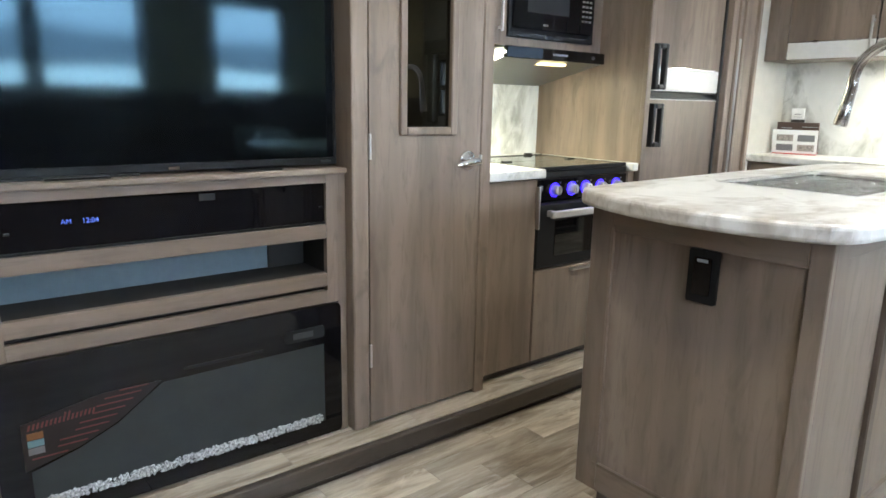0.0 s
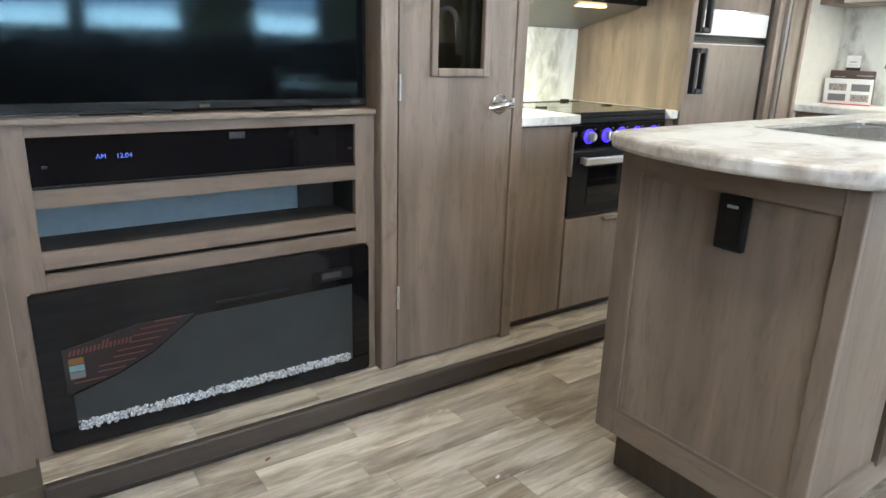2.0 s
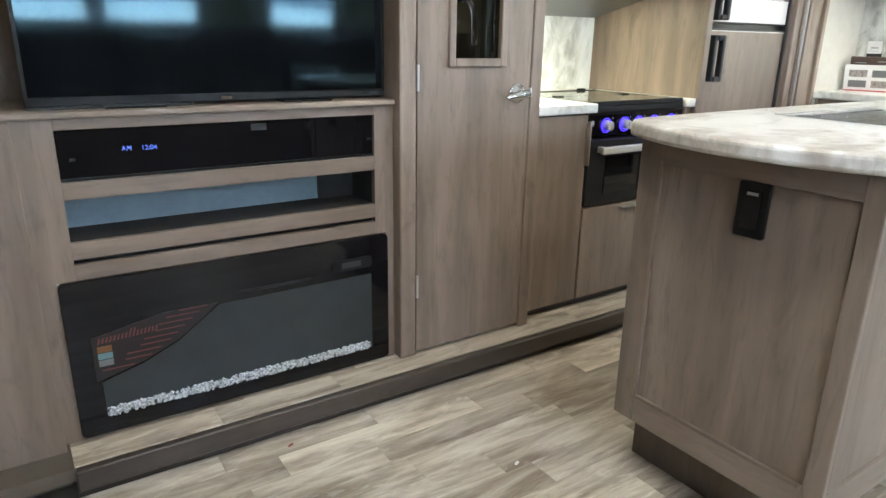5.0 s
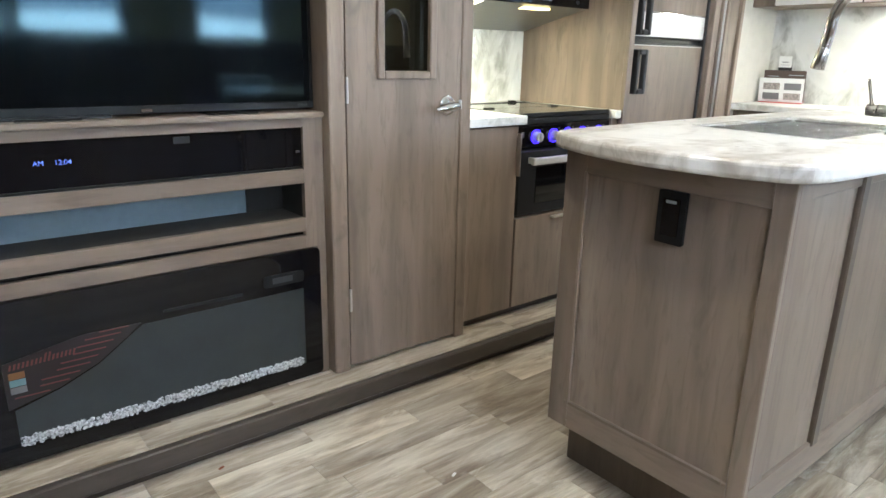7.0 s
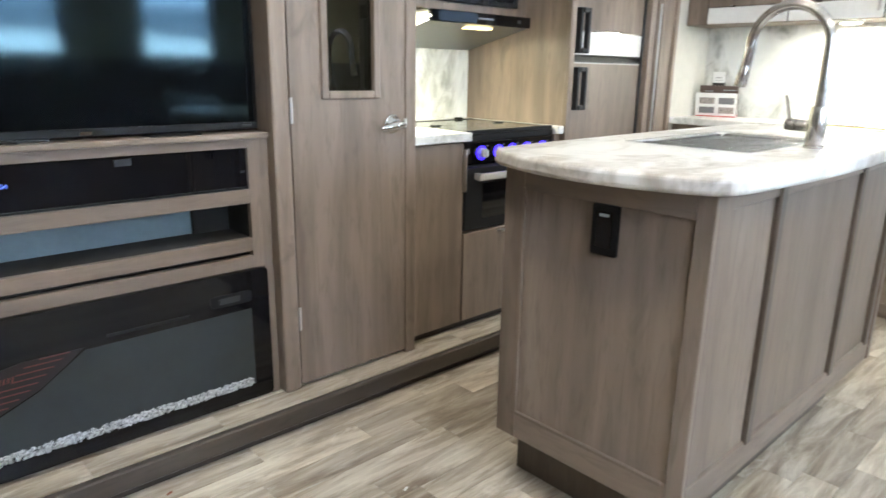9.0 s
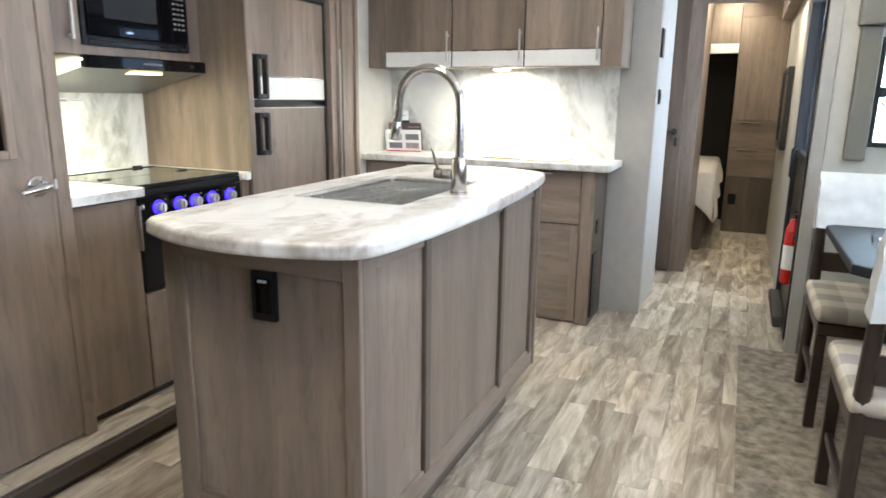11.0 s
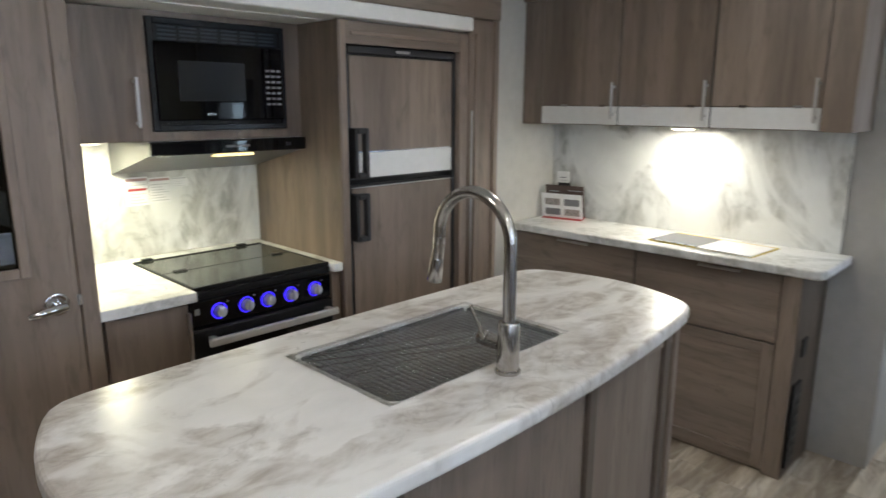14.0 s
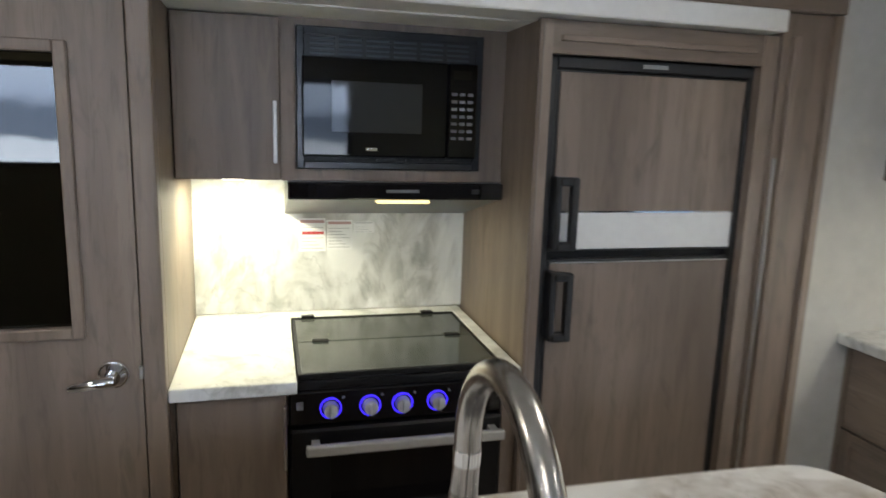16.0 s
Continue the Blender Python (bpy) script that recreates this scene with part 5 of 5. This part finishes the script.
for v in b.verts:
    u, w = v.co.x + 0.5, 0.5 - v.co.y
    x = 5.88 + 1.0 * u
    drop = 0.10 + 0.30 * math.exp(-3.5 * u) + 0.02 * math.sin(9 * u)
    v.co = Vector((x, -0.030 - 0.022 * math.sin(26 * u) * w - 0.02 * w, 0.655 - drop * w))
sp = part("bedspread_drop", b, BEDDING, bed, "", 60)
solid = sp.modifiers.new("thickness", "SOLIDIFY")
solid.thickness = 0.008
b = bmesh.new()
bmesh.ops.create_grid(b, x_segments=30, y_segments=20, size=0.5)
for v in b.verts:
    u, w = v.co.x + 0.5, 0.5 - v.co.y
    y = -0.03 + 0.7 * u
    drop = 0.20 + 0.20 * math.exp(-7 * u) + 0.015 * math.sin(11 * u)
    v.co = Vector((5.885 - 0.02 * math.sin(24 * u) * w - 0.02 * w, y, 0.655 - drop * w))
sp = part("bedspread_end", b, BEDDING, bed, "", 60)
solid = sp.modifiers.new("thickness", "SOLIDIFY")
solid.thickness = 0.008

ed = thing("entry_door", (4.6, -0.52, 0), "dark-framed entry door with a tall window", "door", "", "structure")
part("frame", ring(3.84, 4.76, 0.02, 1.80, 0.035, -0.54, -0.478, 0.004), BLACK_SATIN, ed)
part("leaf", block(3.875, 4.725, -0.535, -0.505, 0.055, 0.90), ESPRESSO, ed)
part("glass", block(3.875, 4.725, -0.530, -0.522, 0.90, 1.765), clear("tinted_pane", 0.0, 1.2, (0.055, 0.068, 0.085)), ed).visible_shadow = False
part("midrail", block(3.875, 4.725, -0.54, -0.498, 0.88, 0.93, 0.004), BLACK_SATIN, ed)
part("grab_handle", tube([(4.42, -0.48, 0.78), (4.42, -0.455, 0.80), (4.42, -0.455, 0.95), (4.42, -0.48, 0.97)], 0.009, 8), BLACK_SATIN, ed)
fe = thing("fire_extinguisher", (4.24, -0.44, 0.2), "red fire extinguisher with a white label on the wall", "fire extinguisher")
EX, EY, EZ = 4.06, -0.480, 0.265
part("cylinder", joined(cyl((EX, EY, EZ), (EX, EY, EZ + 0.29), 0.037, None, 24, 0.012), cyl((EX, EY, EZ + 0.29), (EX, EY, EZ + 0.35), 0.036, 0.016, 24)), RED, fe, "", 40)
part("label", cyl((EX, EY, EZ + 0.08), (EX, EY, EZ + 0.21), 0.0376, None, 24), PAPER, fe, "white printed label", 40)
part("valve", joined(cyl((EX, EY, EZ + 0.35), (EX, EY, EZ + 0.375), 0.014, None, 12), block(EX - 0.05, EX + 0.012, EY - 0.008, EY + 0.008, EZ + 0.387, EZ + 0.397, 0.002), block(EX - 0.05, EX + 0.012, EY - 0.008, EY + 0.008, EZ + 0.368, EZ + 0.376, 0.002)), CHROME, fe)
part("bracket", block(EX - 0.046, EX + 0.046, -0.535, EY + 0.002, EZ + 0.25, EZ + 0.265), BLACK_SATIN, fe)
vg = thing("threshold_step", (4.4, -0.45, 0), "dark rubber step block at the entry door", "step")
part("tread", block(4.10, 4.72, -0.50, -0.44, 0.0, 0.06, 0.010, 2), RUBBER, vg)
mi = thing("wall_mirror", (6.1, -0.47, 0.9), "narrow grey-framed mirror on the hallway wall", "mirror")
part("frame", ring(5.70, 6.50, 0.86, 1.46, 0.04, -0.484, -0.445, 0.004), CHARCOAL, mi)
part("glass", block(5.74, 6.46, -0.480, -0.455, 0.90, 1.42), GLASS_BLACK, mi)

# fixtures for the assumed lamps and the two towards the bedroom
for lx, ly in ASSUMED_LAMPS + [(5.3, -0.15), (6.72, -0.02)]:
    cl = thing("ceiling_light", (lx, ly, CEIL), "round flush ceiling light, switched on, position assumed", "ceiling light", "ceiling lights")
    part("ring", cyl((lx, ly, CEIL), (lx, ly, CEIL - 0.014), 0.095, 0.088, 32), WHITE, cl)
    part("diffuser", cyl((lx, ly, CEIL - 0.010), (lx, ly, CEIL - 0.018), 0.074, None, 32), LAMP_GLOW, cl)

# ---- dinette ----
tb = thing("dining_table", (2.74, -0.95, 0), "dark slate dinette table with clipped corners", "table")
tx0, tx1, ty0, ty1, tz = 2.36, 3.12, -1.46, -0.515, 0.75
part("tabletop", slab([(tx0, ty0), (tx1, ty0), (tx1, ty1 - 0.03), (tx1 - 0.03, ty1), (tx0 + 0.05, ty1), (tx0, ty1 - 0.05)], tz - 0.032, tz, 0.005, 2), TABLETOP, tb)
part("apron", joined(block(tx0 + 0.08, tx1 - 0.08, ty1 - 0.11, ty1 - 0.09, tz - 0.09, tz - 0.032), block(tx0 + 0.08, tx0 + 0.10, ty0 + 0.1, ty1 - 0.11, tz - 0.09, tz - 0.032), block(tx1 - 0.10, tx1 - 0.08, ty0 + 0.1, ty1 - 0.11, tz - 0.09, tz - 0.032)), ESPRESSO, tb)
for lx in (tx0 + 0.28, tx1 - 0.28):
    part("leg", block(lx - 0.03, lx + 0.03, -0.98, -0.92, 0.0, tz - 0.032, 0.004), ESPRESSO, tb)
part("foot_beam", block(tx0 + 0.2, tx1 - 0.2, -0.985, -0.915, 0.02, 0.07, 0.004), ESPRESSO, tb)
b1 = thing("brochure", (2.72, -0.72, tz), "dark printed brochure with photographs on the table", "brochure", "brochures on the table")
bm1 = pose(2.70, -0.755, tz, 0, 0, -6)
part("sheet", leaned(block(-0.19, 0.19, -0.14, 0.14, 0.0005, 0.003), bm1), plain("dark_print", (0.022, 0.027, 0.033), 0.55, Specular_IOR_Level=0.2), b1)
for (x0, x1, y0, y1, m) in ((0.09, 0.17, 0.0, 0.12, PAPER), (0.02, 0.17, -0.12, -0.06, PAPER), (0.02, 0.17, -0.05, -0.02, INK), (0.02, 0.08, 0.02, 0.12, PALE), (-0.06, 0.0, 0.06, 0.12, PAPER), (-0.06, 0.0, 0.0, 0.05, INK), (-0.16, -0.09, 0.07, 0.12, PALE), (-0.16, -0.09, 0.0, 0.05, INK), (-0.16, -0.02, -0.12, -0.03, plain("green_print", (0.10, 0.16, 0.14), 0.4))):
    part("printed_panel", leaned(block(x0, x1, y0, y1, 0.003, 0.0042), bm1), m, b1)
b2 = thing("brochure", (2.80, -1.08, tz), "dark green printed brochure on the table", "brochure", "brochures on the table")
bm2 = pose(2.74, -1.06, tz, 0, 0, -4)
part("sheet", leaned(block(-0.19, 0.19, -0.13, 0.13, 0.0005, 0.003), bm2), plain("green_dark_print", (0.025, 0.05, 0.05), 0.55, Specular_IOR_Level=0.2), b2)
for r in range(4):
    for c in range(3):
        part("printed_panel", leaned(block(-0.17 + 0.09 * r, -0.10 + 0.09 * r, -0.115 + 0.08 * c, -0.05 + 0.08 * c, 0.003, 0.0042), bm2), PALE if (r + c) % 3 == 0 else INK, b2)


def dining_chair(at):
    """A chair at its own origin, facing +x."""
    c = thing("dining_chair", (0, 0, 0), "dark wooden dining chair with plaid cushion and plastic-wrapped back", "chair", "chairs round the table")
    w, d = 0.215, 0.22
    part("seat_frame", block(-d, d, -w, w, 0.375, 0.425, 0.006), ESPRESSO, c)
    s = block(-d - 0.012, d + 0.02, -w - 0.012, w + 0.012, 0.425, 0.485, 0.028, 4)
    part("seat", s, PLAID, c, "plaid upholstered cushion", 60)
    for sx, sy in ((1, 1), (1, -1)):
        part("front_leg", joined(block(d - 0.045, d - 0.008, sy * (w - 0.02) - 0.018, sy * (w - 0.02) + 0.018, 0, 0.375, 0.003)), ESPRESSO, c)
    for sy in (1, -1):
        y = sy * (w - 0.02)
        part("back_post", tube([(-d - 0.03, y, 0.0), (-d + 0.015, y, 0.25), (-d + 0.012, y, 0.45), (-d - 0.02, y, 0.70), (-d - 0.052, y, 0.88)], [0.020, 0.021, 0.022, 0.020, 0.017], 8), ESPRESSO, c, "", 50)
        part("side_stretcher", block(-d, d - 0.02, y - 0.010, y + 0.010, 0.16, 0.19, 0.003), ESPRESSO, c)
    part("back_rail", block(-d - 0.018, -d + 0.006, -w + 0.03, w - 0.03, 0.52, 0.60, 0.006), ESPRESSO, c)
    # loose plastic cover over the top of the back
    b = bmesh.new()
    n1, n2 = 28, 20
    rows = []
    for i in range(n1 + 1):
        u = i / n1
        y = -w - 0.004 + (2 * w + 0.008) * u
        row = []
        for j in range(n2 + 1):
            a = j / n2 * 2
            side = 1 if a < 1 else -1
            h = a if a < 1 else 2 - a
            z = 0.695 + 0.232 * h + 0.010 * math.sin(5 * u + 2 * side) * (1 - h)
            lean_x = -d - 0.028 - 0.20 * (z - 0.70)
            th_ = 0.040 * (1 - h ** 6) * side
            wob = side * (0.004 + 0.009 * noise.noise((u * 4, h * 9, side * 3.0)) + 0.006 * noise.noise((u * 7 + h * 12, h * 6, side))) - side * 0.005 * max(0, 1 - abs(h - 0.42 - 0.06 * math.sin(6 * u)) / 0.10)
            row.append(b.verts.new((lean_x + th_ + wob, y + 0.006 * noise.noise((h * 7, u * 3, 1)), z)))
        rows.append(row)
    for a, c2 in zip(rows, rows[1:]):
        for j in range(n2):
            b.faces.new((a[j], a[j + 1], c2[j + 1], c2[j]))
    for e in (rows[0], rows[-1]):
        for j in range(n2 // 2):
            if j < n2 - 1 - j and e[j + 1] is not e[n2 - 1 - j]:
                b.faces.new((e[j], e[j + 1], e[n2 - 1 - j], e[n2 - j]))
            elif e[j + 1] is e[n2 - 1 - j]:
                b.faces.new((e[j], e[j + 1], e[n2 - j]))
    bmesh.ops.recalc_face_normals(b, faces=b.faces)
    part("plastic_cover", b, COVER, c, "loose white plastic wrapping", 60)
    c.matrix_basis = at
    return c


ch = dining_chair(pose(2.285, -0.725, 0, 0, 0, 0))
copy_thing(ch, pose(3.09, -0.72, 0, 0, 0, 180))
copy_thing(ch, pose(2.285, -1.20, 0, 0, 0, 0))
copy_thing(ch, pose(3.09, -1.22, 0, 0, 0, 180))

# small litter on the floor
for (cx, cy, m, lab) in ((1.112, 1.168, PAPER, "small white scrap on the floor"), (0.623, 1.575, plain("rust_scrap", (0.25, 0.07, 0.03), 0.6), "small rust-red crumb on the floor")):
    sc = thing("scrap", (cx, cy, 0.0), lab, "scrap")
    part("flake", leaned(block(-0.009, 0.009, -0.004, 0.004, 0.0003, 0.003, 0.001), pose(cx, cy, 0, 0, 0, 25)), m, sc)

# ---- floor planks ----
PW = 0.098
SHAPES = {}


def plank_mesh(length):
    key = round(length, 2)
    if key not in SHAPES:
        bm = block(-key / 2 + 0.0006, key / 2 - 0.0006, -PW / 2 + 0.0006, PW / 2 - 0.0006, -0.004, 0.0, 0.0)
        me = bpy.data.meshes.new("plank")
        bm.to_mesh(me), bm.free()
        me.materials.append(PLANK)
        SHAPES[key] = me
    return SHAPES[key]


rp = random.Random(11)
rest_boxes = []
for r in range(22):
    yc = 1.642 - PW / 2 - r * PW
    x = -1.0 + rp.uniform(-0.5, 0)
    while x < 7.6:
        ln = rp.choice((0.36, 0.45, 0.54, 0.63))
        near = 0.0 < x + ln / 2 < 5.2 and yc > -0.6
        if yc < -0.50 and x < 3.7:
            x += ln
            continue
        if near:
            ob = new("plank", plank_mesh(ln))
            ob.location = (x + ln / 2, yc, 0.0)
            ob.parent = floor
        else:
            rest_boxes.append((x, ln, yc, 0.0))
        x += ln
for r in range(7):
    yc = 1.6365 + PW / 2 + r * PW
    x = 0.10
    while x < 3.2:
        ln = min(rp.choice((0.36, 0.45, 0.54, 0.63)), 3.3 - x)
        if r < 2:
            ob = new("plank", plank_mesh(ln))
            ob.location = (x + ln / 2, yc, SLIDE_Z)
            ob.parent = slide_floor
        x += ln
verts, faces = [], []
for x, ln, yc, z in rest_boxes:
    k = len(verts)
    for dz in (-0.004, 0.0):
        verts += [(x + 0.0006, yc - PW / 2 + 0.0006, z + dz), (x + ln - 0.0006, yc - PW / 2 + 0.0006, z + dz), (x + ln - 0.0006, yc + PW / 2 - 0.0006, z + dz), (x + 0.0006, yc + PW / 2 - 0.0006, z + dz)]
    faces += [(k + 4, k + 5, k + 6, k + 7), (k, k + 1, k + 5, k + 4), (k + 1, k + 2, k + 6, k + 5), (k + 2, k + 3, k + 7, k + 6), (k + 3, k, k + 4, k + 7)]
me = bpy.data.meshes.new("planks_rest")
me.from_pydata(verts, [], faces)
me.materials.append(PLANK)
far_planks = new("planks_rest", me)
far_planks.parent = floor
tagged(far_planks, kind="stuff")
